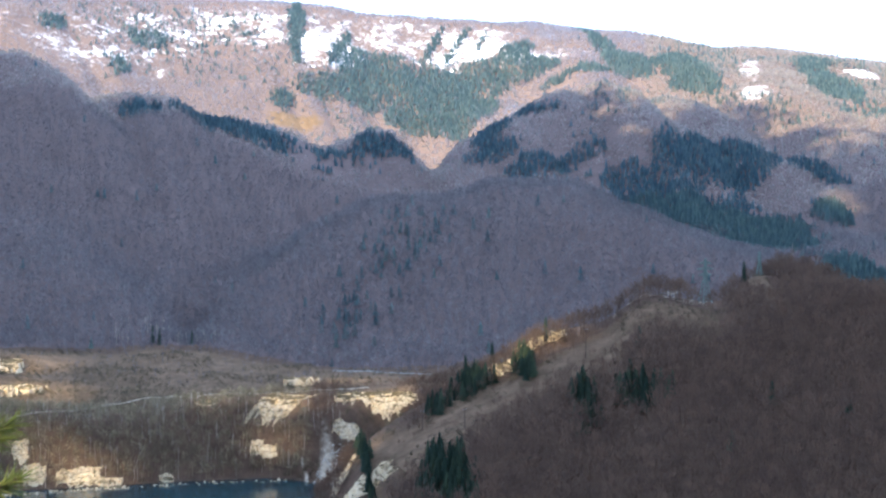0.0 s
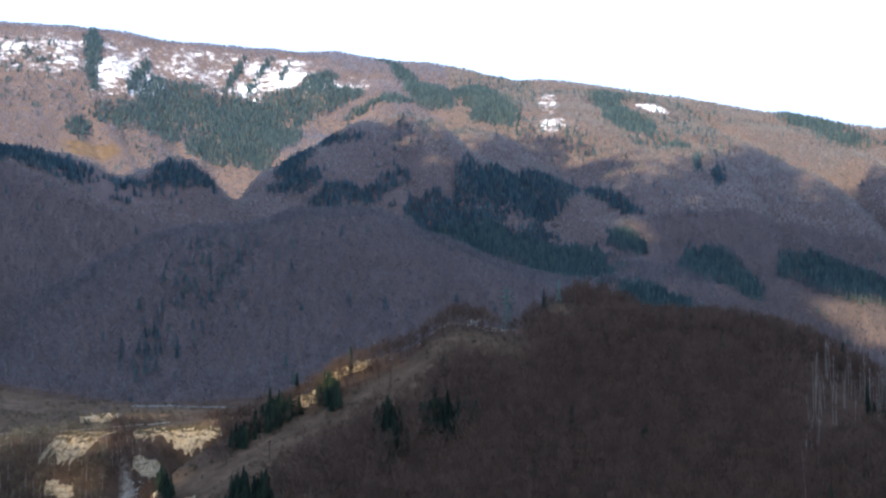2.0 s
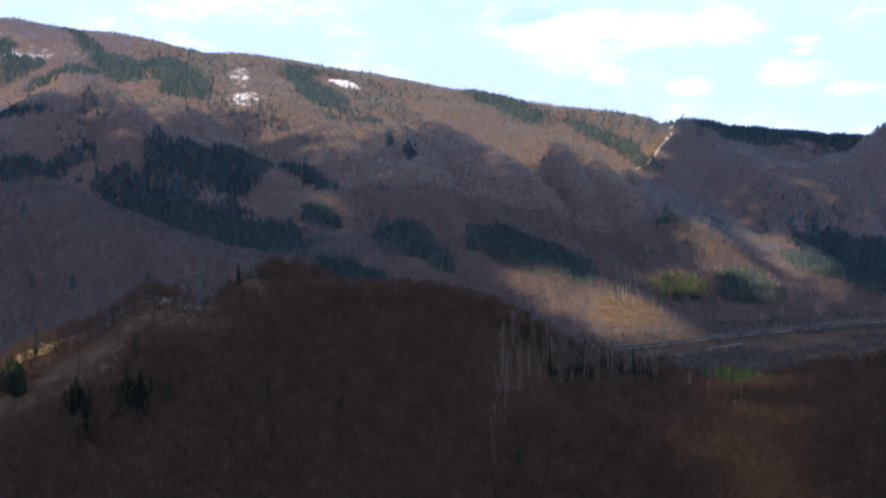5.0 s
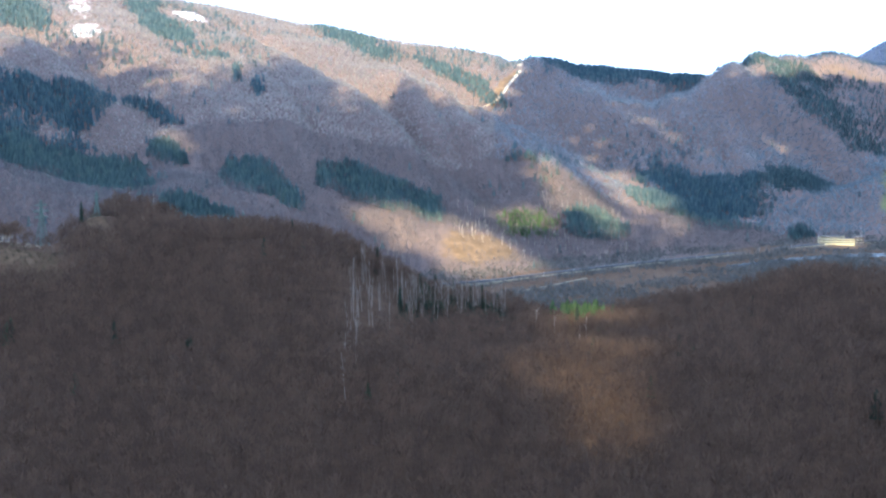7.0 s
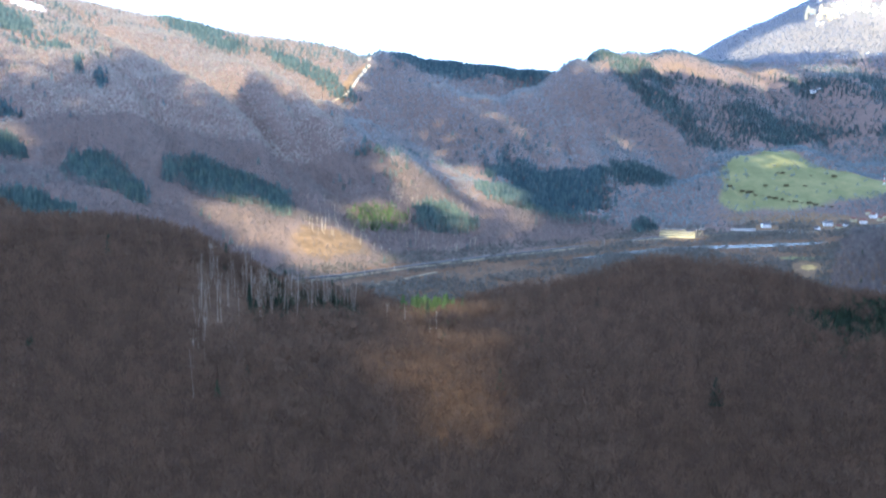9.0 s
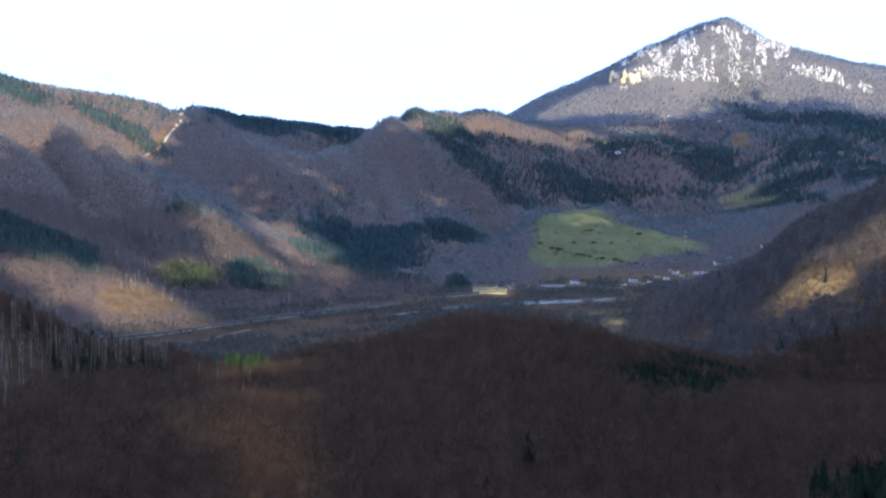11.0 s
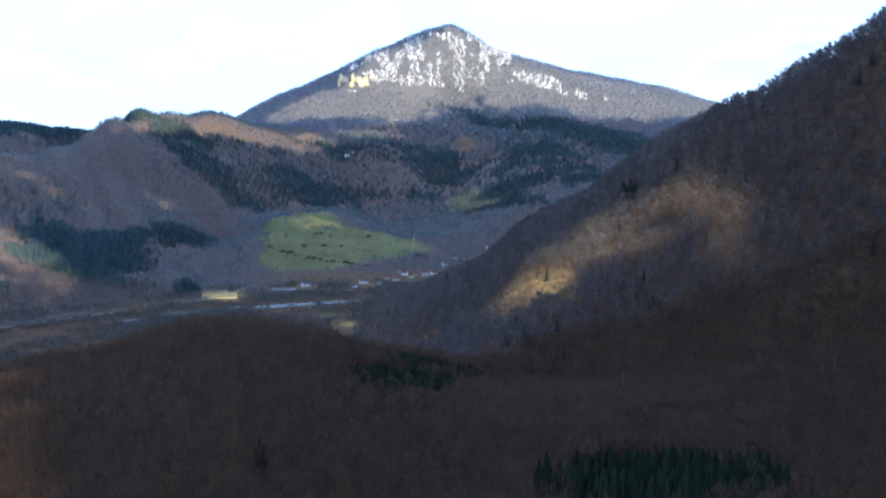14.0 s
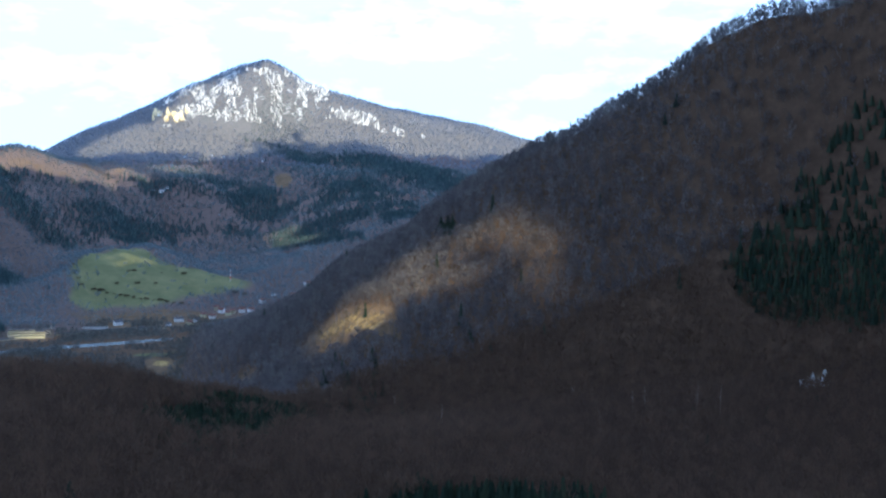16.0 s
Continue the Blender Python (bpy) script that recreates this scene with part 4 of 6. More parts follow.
HILL_BARE = [np.concatenate((bare_tree(rng0, 23), bare_tree(rng0, 10, False) * np.array((0.8, 0.8, 1)) - np.array((0, 0, 0.32)))) for _ in range(8)]
NEAR_FIR = [spruce(rng0, 6, 7, 0.2) for _ in range(4)]
FAR_FIR = [spruce(rng0, 2, 4, 0.25) for _ in range(6)]


def forest(name, label, seed, bearings, ranges, spacing, bare, look_, tall, wide=(0.85, 1.25)):
    """Leafless trees wherever the land is not open ground or under conifers."""
    b, r, rng = scatter(seed, bearings, ranges, spacing)
    keep = ~unseen(b, r)
    b, r = b[keep], r[keep]
    x, y = r * np.sin(np.radians(b)), r * np.cos(np.radians(b))
    chance = rng.rand(len(b))
    dark = cover_at("fir", b, r) + 0.4 * rough(x, y, 60.0, 4) > 0.6
    gone = cover_at("bare", b, r) + 0.38 * rough(x, y, 55.0, 3) > 0.5
    open_ = cover_at("dry", b, r) > 0.3
    snowy = cover_at("snow", b, r) > 0.3
    keep = np.where(cover_at("clear", b, r) > 0.5, chance < 0.03, np.where(dark, chance < 0.06, np.where(gone, chance < np.where(open_, np.where(cover_at("flat", b, r) > 0.2, 0.03, 0.38), 0.04), chance < np.where(snowy, np.clip(1 - 1.1 * cover_at("snow", b, r), 0.2, 0.9), 0.93))))
    keep &= (cover_at("birch", b, r) < 0.5) | (rng.rand(len(b)) < 0.6)
    b, r = b[keep], r[keep]
    low = np.clip(1 - 0.45 * (cover_at("flat", b, r) > 0.3) - 0.85 * cover_at("dry", b, r) * (cover_at("flat", b, r) < 0.3), 0.2, 1)
    low *= np.where(low < 0.5, rng.uniform(0.5, 2.0, len(b)), 1.0)
    low *= np.where(cover_at("birch", b, r) > 0.5, 0.55, 1.0)
    low *= np.where((b > 52) & (b < 57) & (r > 1300) & (r < 2300), np.clip(0.35 + 0.65 * (b - 52.5) / 4.0, 0.35, 1), 1.0)
    stand(name, bare, on_land(b, r), low * tall * rng.uniform(0.75, 1.2, len(b)), look_, label, seed + 50, "trees", wide)


def conifers(label, seed, bearings, ranges, spacing, fir, tall, look_, wide=(0.85, 1.25)):
    """Dense dark stands, and single conifers strewn about them."""
    b, r, rng = scatter(seed, bearings, ranges, spacing)
    keep = ~unseen(b, r)
    b, r = b[keep], r[keep]
    x, y = r * np.sin(np.radians(b)), r * np.cos(np.radians(b))
    open_ = cover_at("bare", b, r) > 0.6
    meadow = (cover_at("green", b, r) > 0.2) | ((cover_at("clear", b, r) > 0.5) & (r > 1000))
    dark = (cover_at("fir", b, r) + 0.58 * rough(x, y, 130.0, 5) + rng.uniform(-0.28, 0.28, len(b)) > 0.6) & (cover_at("fir", b, r) > 0.22) & (rng.rand(len(b)) < 0.96)
    dark |= rng.rand(len(b)) < np.where(open_ | (cover_at("dry", b, r) > 0.15), 0.0, 0.10 * cover_at("thin", b, r) + 0.0016)
    dark &= ~meadow
    low = np.where((b[dark] > 49) & (r[dark] > 4250), np.where(r[dark] > 4590, 0.2, 0.45), 1.0)
    stand("conifer_stand", fir, on_land(b[dark], r[dark]), low * tall * rng.uniform(0.6, 1.2, dark.sum()), look_, label, seed + 70, "trees", wide)


forest("beech_forest", "leafless grey-brown trees on the slope over the lake", 9, (-24, -6), (915, 1060), 4.4, NEAR_BARE, GREY_TWIGS, 11)
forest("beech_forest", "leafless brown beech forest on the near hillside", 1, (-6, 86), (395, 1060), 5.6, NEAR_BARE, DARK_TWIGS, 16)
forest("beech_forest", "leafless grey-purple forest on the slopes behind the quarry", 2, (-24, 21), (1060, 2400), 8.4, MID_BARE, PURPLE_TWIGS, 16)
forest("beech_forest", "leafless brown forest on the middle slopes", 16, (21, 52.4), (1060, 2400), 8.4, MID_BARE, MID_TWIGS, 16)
forest("beech_forest", "leafless dark brown forest on the steep hill", 8, (52.4, 86), (1060, 2400), 7.2, HILL_BARE, PURPLE_TWIGS, 16)
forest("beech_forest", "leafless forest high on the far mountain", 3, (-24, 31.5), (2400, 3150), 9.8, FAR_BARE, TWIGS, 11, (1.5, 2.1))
forest("beech_forest", "leafless pale forest among the snow high on the mountain", 14, (-24, 9), (3150, 4760), 9.8, FAR_BARE, PALE_GREY_TWIGS, 11, (1.5, 2.1))
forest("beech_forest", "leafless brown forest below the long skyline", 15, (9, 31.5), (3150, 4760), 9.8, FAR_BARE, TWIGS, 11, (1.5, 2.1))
forest("beech_forest", "leafless forest with a blue-grey haze tint below the skyline pylons", 13, (31.5, 43), (2400, 4760), 9.8, FAR_BARE, HAZE_BLUE_TWIGS, 11, (1.5, 2.1))
forest("beech_forest", "leafless brown forest round the green meadow", 11, (43, 72), (2400, 4050), 9.8, FAR_BARE, HAZE_VIOLET_TWIGS, 11, (1.5, 2.1))
forest("beech_forest", "haze-grey leafless forest below the rocky mountain", 7, (43, 72), (4050, 4760), 9.8, FAR_BARE, HAZE_TWIGS, 11, (1.5, 2.1))
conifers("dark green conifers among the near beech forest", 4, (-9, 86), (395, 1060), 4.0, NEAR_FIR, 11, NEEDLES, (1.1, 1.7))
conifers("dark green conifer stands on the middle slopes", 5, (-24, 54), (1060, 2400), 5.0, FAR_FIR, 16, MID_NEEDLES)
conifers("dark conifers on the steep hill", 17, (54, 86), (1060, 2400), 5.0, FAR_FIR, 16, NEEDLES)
conifers("dark conifer stands on the far mountain", 6, (-24, 43), (2400, 4760), 6.4, FAR_FIR, 15, HAZE_BLUE_NEEDLES)
conifers("haze-tinted blue-grey conifers below the rocky mountain", 10, (43, 72), (2400, 4760), 6.4, FAR_FIR, 13, HAZE_NEEDLES)


def plantation(label, seed, b0, r0, wide, deep, spacing, tall):
    """An oval stand of young conifers."""
    b, r, rng = scatter(seed, (b0 - wide, b0 + wide), (r0 - deep, r0 + deep), spacing)
    keep = np.hypot((b - b0) / wide, (r - r0) / deep) + rng.uniform(-0.35, 0.35, len(b)) < 0.85
    stand("conifer_stand", NEAR_FIR, on_land(b[keep], r[keep]), tall * rng.uniform(0.6, 1.2, keep.sum()), YOUNG_NEEDLES, label, seed + 70, "trees", (1.0, 1.5))


plantation("young light green pines on the far valley side", 81, 33.0, 2105, 1.5, 55, 4.6, 10)
plantation("young yellow-green pines on the near crest", 82, 35.4, 830, 1.5, 26, 4.6, 17)


def bank_trees(label, seed, bearings, count, tall):
    """Loose clumps of leafless trees along the near bank of the river."""
    rng = np.random.RandomState(seed)
    b = np.sort(rng.uniform(*bearings, count))
    b = b[rough(b * 60, b * 0, 22.0, 2) + rng.uniform(-0.3, 0.3, len(b)) > 0.0]
    r = np.interp(b, [p[0] for p in RIVER], [p[1] for p in RIVER]) - rng.uniform(38, 75, len(b))
    stand("riverside_trees", MID_BARE, on_land(b, r), tall * rng.uniform(0.5, 1.3, len(b)), ALDER, label, seed + 70, "trees", (0.9, 1.5))


bank_trees("grey leafless alders on the river bank", 93, (41, 55), 620, 11)


def skyline_conifers(label, seed, bearings, line, count, tall):
    """Single conifers that stand up along a crest."""
    rng = np.random.RandomState(seed)
    b = np.sort(rng.uniform(*bearings, count))
    b = b[rough(b * 40, b * 0, 30.0, 2) + rng.uniform(-0.5, 0.5, count) > -0.2]
    r = np.interp(b, BEARINGS, LINE_GRID[line][0]) - rng.uniform(0, 70, len(b))
    stand("conifer_stand", NEAR_FIR, on_land(b, r), tall * rng.uniform(0.6, 1.25, len(b)), HAZE_BLUE_NEEDLES, label, seed + 70, "trees", (0.8, 1.2))


skyline_conifers("pointed conifers along the mountain skyline", 91, (9, 41), 13, 420, 15)
skyline_conifers("pointed conifers along the lower ridge", 92, (41.5, 47.5), 11, 90, 13)


def scrub(label, seed, bearings, ranges, spacing):
    """Low dense shrubs in clumps over the open grass."""
    b, r, rng = scatter(seed, bearings, ranges, spacing)
    x, y = r * np.sin(np.radians(b)), r * np.cos(np.radians(b))
    keep = ~unseen(b, r) & (cover_at("dry", b, r) > 0.35) & (rough(x, y, 45.0, 3) + rng.uniform(-0.5, 0.5, len(b)) > -0.05) & (cover_at("rock", b, r) < 0.6)
    stand("scrub", SHRUB, on_land(b[keep], r[keep]) - np.array((0, 0, 0.5)), rng.uniform(1.2, 4.6, keep.sum()), SCRUB, label, seed + 90, "shrubs", (1.3, 2.6))


SPRAY = 1.6
SHRUB = [bare_tree(rng0, 24, False) * np.array((1, 1, 1.5)) - np.array((0, 0, 0.5)) for _ in range(6)]
SCRUB = material("grey-brown scrub", tree_look((0.2, (0.046, 0.042, 0.025)), (0.5, (0.082, 0.07, 0.041)), (0.8, (0.135, 0.11, 0.066))))
scrub("low grey-brown scrub on the quarry plateau", 14, (-24, 8), (940, 1400), 4.4)
scrub("low grey-brown scrub on the grassy ridge", 15, (-4, 16), (640, 940), 5.0)
scrub("low scrub on the open hillside", 16, (54, 66), (1100, 1700), 5.0)


def valley_scrub():
    """Clumps of willow and alder along the river and over the flats."""
    b, r, rng = scatter(17, (24, 58), (1250, 2750), 5.8)
    x, y = r * np.sin(np.radians(b)), r * np.cos(np.radians(b))
    keep = ~unseen(b, r) & (cover_at("flat", b, r) > 0.2) & (cover_at("clear", b, r) < 0.5) & (height(b, r) > 1.2) & (rough(x, y, 60.0, 4) + rng.uniform(-0.35, 0.35, len(b)) > -0.45)
    road = monotone(np.array([p[0] for p in ROAD], float), np.array([p[1] for p in ROAD], float), b)
    keep &= (r > road + 8) | (r < road - 40)
    bank = monotone(np.array([p[0] for p in RIVER], float), np.array([p[1] for p in RIVER], float), b)
    keep &= (abs(r - bank) > 36) & ((b < 47.8) | (r > bank + 46) | (r < bank - 120) | (rng.rand(len(b)) < 0.06))
    keep &= cover_at("dry", b, r) < 0.85
    stand("scrub", FAR_BARE, on_land(b[keep], r[keep]), rng.uniform(4, 11, keep.sum()), ALDER, "grey-green alder and willow scrub on the valley floor", 107, "shrubs", (1.0, 1.8))


valley_scrub()

# ---- unseen cloud layer added to shade the valley, open over chosen patches ----
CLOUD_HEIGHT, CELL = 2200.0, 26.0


def shade_cloud_look(nt, bsdf):
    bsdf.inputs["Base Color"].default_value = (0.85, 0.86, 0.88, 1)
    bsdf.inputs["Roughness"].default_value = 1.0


def shade_cloud_layer():
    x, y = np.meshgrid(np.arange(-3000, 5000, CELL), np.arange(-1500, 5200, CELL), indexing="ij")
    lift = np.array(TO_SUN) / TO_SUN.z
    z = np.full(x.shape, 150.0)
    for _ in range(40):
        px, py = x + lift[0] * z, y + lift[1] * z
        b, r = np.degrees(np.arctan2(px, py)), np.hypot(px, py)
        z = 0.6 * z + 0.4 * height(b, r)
    # gaps follow the lit mask; noise and chance soften their edges
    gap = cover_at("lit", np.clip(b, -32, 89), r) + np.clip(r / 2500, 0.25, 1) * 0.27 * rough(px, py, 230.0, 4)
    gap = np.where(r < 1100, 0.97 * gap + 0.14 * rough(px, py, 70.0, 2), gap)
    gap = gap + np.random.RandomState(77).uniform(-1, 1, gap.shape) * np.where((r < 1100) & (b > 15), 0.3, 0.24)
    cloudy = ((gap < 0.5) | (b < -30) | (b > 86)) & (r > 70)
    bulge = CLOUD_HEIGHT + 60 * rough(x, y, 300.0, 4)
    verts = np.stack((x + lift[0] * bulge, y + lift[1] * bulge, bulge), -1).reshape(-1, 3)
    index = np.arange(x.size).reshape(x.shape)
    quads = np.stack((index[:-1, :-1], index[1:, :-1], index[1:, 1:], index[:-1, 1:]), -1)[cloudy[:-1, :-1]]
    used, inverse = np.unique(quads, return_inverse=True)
    me = bpy.data.meshes.new("shade_cloud_layer")
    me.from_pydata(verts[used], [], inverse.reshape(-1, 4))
    me.materials.append(material("white shade cloud", shade_cloud_look))
    ob = tagged(new("shade_cloud_layer", me), "unseen cloud layer added for shade, gaps cut over sunlit patches", "cloud", kind="stuff")
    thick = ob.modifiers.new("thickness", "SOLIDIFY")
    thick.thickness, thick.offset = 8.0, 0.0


shade_cloud_layer()

# ---- helpers for things ----


def plain(colour, rough_=0.7, metal=0.0, grain_size=3.0, spread=0.35):
    """A surface of one colour with stains at two scales."""
    def build(nt, bsdf):
        f = sums(nt, "ADD", sums(nt, "MULTIPLY", noise_tex(nt, grain_size, 6.0, 0.7), 0.6), sums(nt, "MULTIPLY", noise_tex(nt, grain_size * 0.13, 3.0), 0.4))
        dark, light = (tuple(min(0.9, c * k) for c in colour) for k in (1 - spread, 1 + spread))
        nt.links.new(ramp(nt, f, (0.3, dark), (0.7, light)), bsdf.inputs["Base Color"])
        bsdf.inputs["Roughness"].default_value, bsdf.inputs["Metallic"].default_value = rough_, metal
        bsdf.inputs["Specular IOR Level"].default_value = 0.5 if rough_ < 0.5 else 0.06
    return build


STEEL = material("galvanised lattice steel", plain((0.13, 0.17, 0.14), 0.55, 0.2))
GLASS = material("dark window glass", plain((0.022, 0.026, 0.03), 0.55))
CREAM = material("cream painted plaster", plain((0.47, 0.45, 0.28), 0.8))
WHITEWASH = material("white painted plaster", plain((0.74, 0.73, 0.70), 0.8))
TILES = material("red clay roof tiles", plain((0.13, 0.07, 0.055), 0.8))
SLATE = material("dark grey roofing", plain((0.09, 0.09, 0.10), 0.7))
CONCRETE = material("grey concrete", plain((0.36, 0.35, 0.33), 0.85))
ASPHALT = material("worn road asphalt", plain((0.075, 0.075, 0.078), 0.85, 0.0, 0.4))
GRAVEL = material("pale gravel", plain((0.362, 0.312, 0.225), 0.9, 0.0, 0.6))
QUARRY_GRAVEL = material("grey quarry gravel", plain((0.17, 0.16, 0.14), 0.95, 0.0, 0.5))
BANK_GRAVEL = material("brown railway gravel", plain((0.21, 0.185, 0.13), 0.95, 0.0, 0.5))
WOOD = material("dark tarred wood", plain((0.06, 0.045, 0.035), 0.85))
BARK = material("dark conifer bark", plain((0.08, 0.06, 0.045), 0.9))
RED = material("red mast paint", plain((0.5, 0.06, 0.04), 0.5))


def rock_look(nt, bsdf):
    coords = nt.nodes.new("ShaderNodeTexCoord")
    streak = nt.nodes.new("ShaderNodeMapping")
    streak.inputs["Scale"].default_value = (1.0, 1.0, 0.22)
    nt.links.new(coords.outputs["Object"], streak.inputs["Vector"])
    stain = noise_tex(nt, 0.45, 9.0, 0.8, streak.outputs[0])
    c = ramp(nt, stain, (0.34, (0.13, 0.09, 0.042)), (0.46, (0.41, 0.31, 0.165)), (0.56, (0.60, 0.51, 0.33)), (0.68, (0.38, 0.25, 0.09)))
    c = mix(nt, sums(nt, "MULTIPLY", noise_tex(nt, 0.07, 4.0, 0.6), 0.3), c, (0.60, 0.52, 0.38))
    c = mix(nt, sums(nt, "MULTIPLY", sums(nt, "SUBTRACT", noise_tex(nt, 0.16, 6.0, 0.7, streak.outputs[0]), 0.5), 4.0, True), c, (0.50, 0.35, 0.15))
    crack = sums(nt, "MULTIPLY", sums(nt, "SUBTRACT", 0.42, noise_tex(nt, 0.8, 7.0, 0.75, streak.outputs[0])), 8.0, True)
    c = mix(nt, crack, c, (0.09, 0.07, 0.045))
    # grass and soil hold on the ledges
    up = nt.nodes.new("ShaderNodeSeparateXYZ")
    nt.links.new(nt.nodes.new("ShaderNodeNewGeometry").outputs["True Normal"], up.inputs[0])
    ledge = sums(nt, "MULTIPLY", sums(nt, "SUBTRACT", sums(nt, "ADD", up.outputs["Z"], sums(nt, "MULTIPLY", noise_tex(nt, 0.3, 5.0, 0.7), 0.5)), 0.98), 6.0, True)
    c = mix(nt, ledge, c, ramp(nt, noise_tex(nt, 0.5, 6.0, 0.7), (0.3, (0.05, 0.038, 0.018)), (0.7, (0.12, 0.09, 0.04))))
    nt.links.new(c, bsdf.inputs["Base Color"])
    bsdf.inputs["Roughness"].default_value = 1.0
    bsdf.inputs["Specular IOR Level"].default_value = 0.05
    bump(nt, bsdf, stain, 0.8, 1.5)


LIMESTONE = material("pale ochre limestone", rock_look)
SCREE_STONE = material("pale broken limestone", plain((0.36, 0.33, 0.27), 1.0, 0.0, 0.3, 0.4))
OCHRE_ROCK = material("ochre limestone", plain((0.66, 0.55, 0.31), 1.0, 0.0, 0.06, 0.3))
CRAG = material("weathered grey limestone", plain((0.72, 0.71, 0.67), 0.95, 0.0, 0.05, 0.35))


def mesh_of(name, bm, look_, smooth=False):
    me = bpy.data.meshes.new(name)
    bm.to_mesh(me)
    bm.free()
    me.materials.append(look_)
    if smooth:
        me.polygons.foreach_set("use_smooth", np.ones(len(me.polygons), bool))
    return me


def part(name, bm, look_, parent, label="", smooth=False):
    ob = new(name, mesh_of(name, bm, look_, smooth))
    ob.parent = parent
    return tagged(ob, label)


def root(name, at, turn=0.0, label="", category="", group="", kind=""):
    ob = new(name)
    ob.matrix_world = Matrix.Translation(at) @ pose(0, 0, 0, 0, 0, turn)
    return tagged(ob, label, category, group, kind)


def box(bm, x, y, z, dx, dy, dz, turn=None):
    """A block with its centre and sizes."""
    m = Matrix.Translation((x, y, z)) @ (turn or Matrix()) @ Matrix.Diagonal((dx, dy, dz, 1))
    return bmesh.ops.create_cube(bm, size=1.0, matrix=m)


def bar(bm, a, b, thick, sides=4, end=None):
    """A straight bar from a to b."""
    a, b = Vector(a), Vector(b)
    m = Matrix.Translation((a + b) / 2) @ (b - a).to_track_quat("Z", "Y").to_matrix().to_4x4()
    bmesh.ops.create_cone(bm, cap_ends=True, segments=sides, radius1=thick / 2, radius2=(end if end is not None else thick) / 2, depth=(b - a).length, matrix=m)


def spot(b, r, sink=0.0):
    """A place on the land."""
    return compass(b, r, float(height(b, r)) - sink)


def tri_mesh(name, tris, look_, tint=0.5):
    me = bpy.data.meshes.new(name)
    me.from_pydata([tuple(p) for t in tris for p in t], [], [(k, k + 1, k + 2) for k in range(0, 3 * len(tris), 3)])
    me.attributes.new("tint", "FLOAT", "POINT").data.foreach_set("value", np.full(3 * len(tris), tint, np.float32))
    me.materials.append(look_)
    return me


# ---- water ----


def flat_sheet(name, outline, look_, label, category):
    me = bpy.data.meshes.new(name)
    me.from_pydata([tuple(p) for p in outline], [], [tuple(range(len(outline)))])
    me.materials.append(look_)
    return tagged(new(name, me), label, category, kind="structure")


flat_sheet("lake", [compass(b, r, 0.0) for b, r in ((-45, 500), (-4, 500), (-4, 1000), (-45, 1000))][::-1], WATER, "dark green still lake at the foot of pale cliffs", "lake")


def ribbon(name, line, wide, rise, thick, look_, label, category, level=None):
    """A strip along a line of bearings and distances, laid on the land."""
    b = np.linspace(line[0][0], line[-1][0], 90)
    r = monotone(np.array([p[0] for p in line], float), np.array([p[1] for p in line], float), b)
    mid = [compass(bb, rr) for bb, rr in zip(b, r)]
    bm, rows = bmesh.new(), []
    for k, p in enumerate(mid):
        way = (mid[min(k + 1, len(mid) - 1)] - mid[max(k - 1, 0)]).normalized()
        side = Vector((way.y, -way.x, 0)) * (wide(b[k]) if callable(wide) else wide) / 2
        z = (float(height(b[k], r[k])) + rise) if level is None else level
        rows.append([bm.verts.new((*(p + s).xy, z - d)) for s, d in ((side, thick), (side, 0), (-side, 0), (-side, thick))])
    for a, c in zip(rows, rows[1:]):
        for k in range(3):
            bm.faces.new((a[k], a[k + 1], c[k + 1], c[k]))
    bmesh.ops.recalc_face_normals(bm, faces=bm.faces)
    return tagged(new(name, mesh_of(name, bm, look_)), label, category, kind="structure")


ribbon("river", [(b, r + 4) for b, r in RIVER if b > 41], lambda b: 20 + 85 * min(1, max(0, (b - 43) / 5)), 0, 0.5, RIVER_WATER, "calm pale river along the valley floor", "river", 2.4)
ribbon("road", ROAD, 9, 0, 2.5, ASPHALT, "grey valley road at the foot of the slope", "road", 7.2)
ribbon("railway_bank", [(b, r - 24) for b, r in ROAD], 6, 0, 2.5, BANK_GRAVEL, "pale gravel railway bank beside the road", "railway", 6.2)
ribbon("track", [(-19, 975), (-17.7, 985), (-15.1, 1000), (-12.2, 1020), (-8.5, 1028), (-5.7, 1026), (-3.4, 1042)], 2.4, 0.5, 1.0, GRAVEL, "pale gravel track across the overgrown plateau", "track")
ribbon("farm_track", [(31.3, 1580), (32.06, 1592), (33.2, 1650), (34.4, 1718), (35.6, 1770)], 4, 0.5, 1.5, BANK_GRAVEL, "pale track between the alders on the valley floor", "track")
ribbon("quarry_floor", [(-5, 1150), (-4, 1146), (-2, 1130), (-0.6, 1118)], 9, 0.25, 1.0, QUARRY_GRAVEL, "grey gravel strip on the quarry plateau", "gravel")

ribbon("forest_track", [(30.94, 3209), (31.44, 3224), (31.88, 3259), (32.23, 3328), (32.63, 3413)], 9, 0.6, 2.0, GRAVEL, "pale forest track up the clearing below the skyline pylons", "track")

# ---- quarry cliffs ----


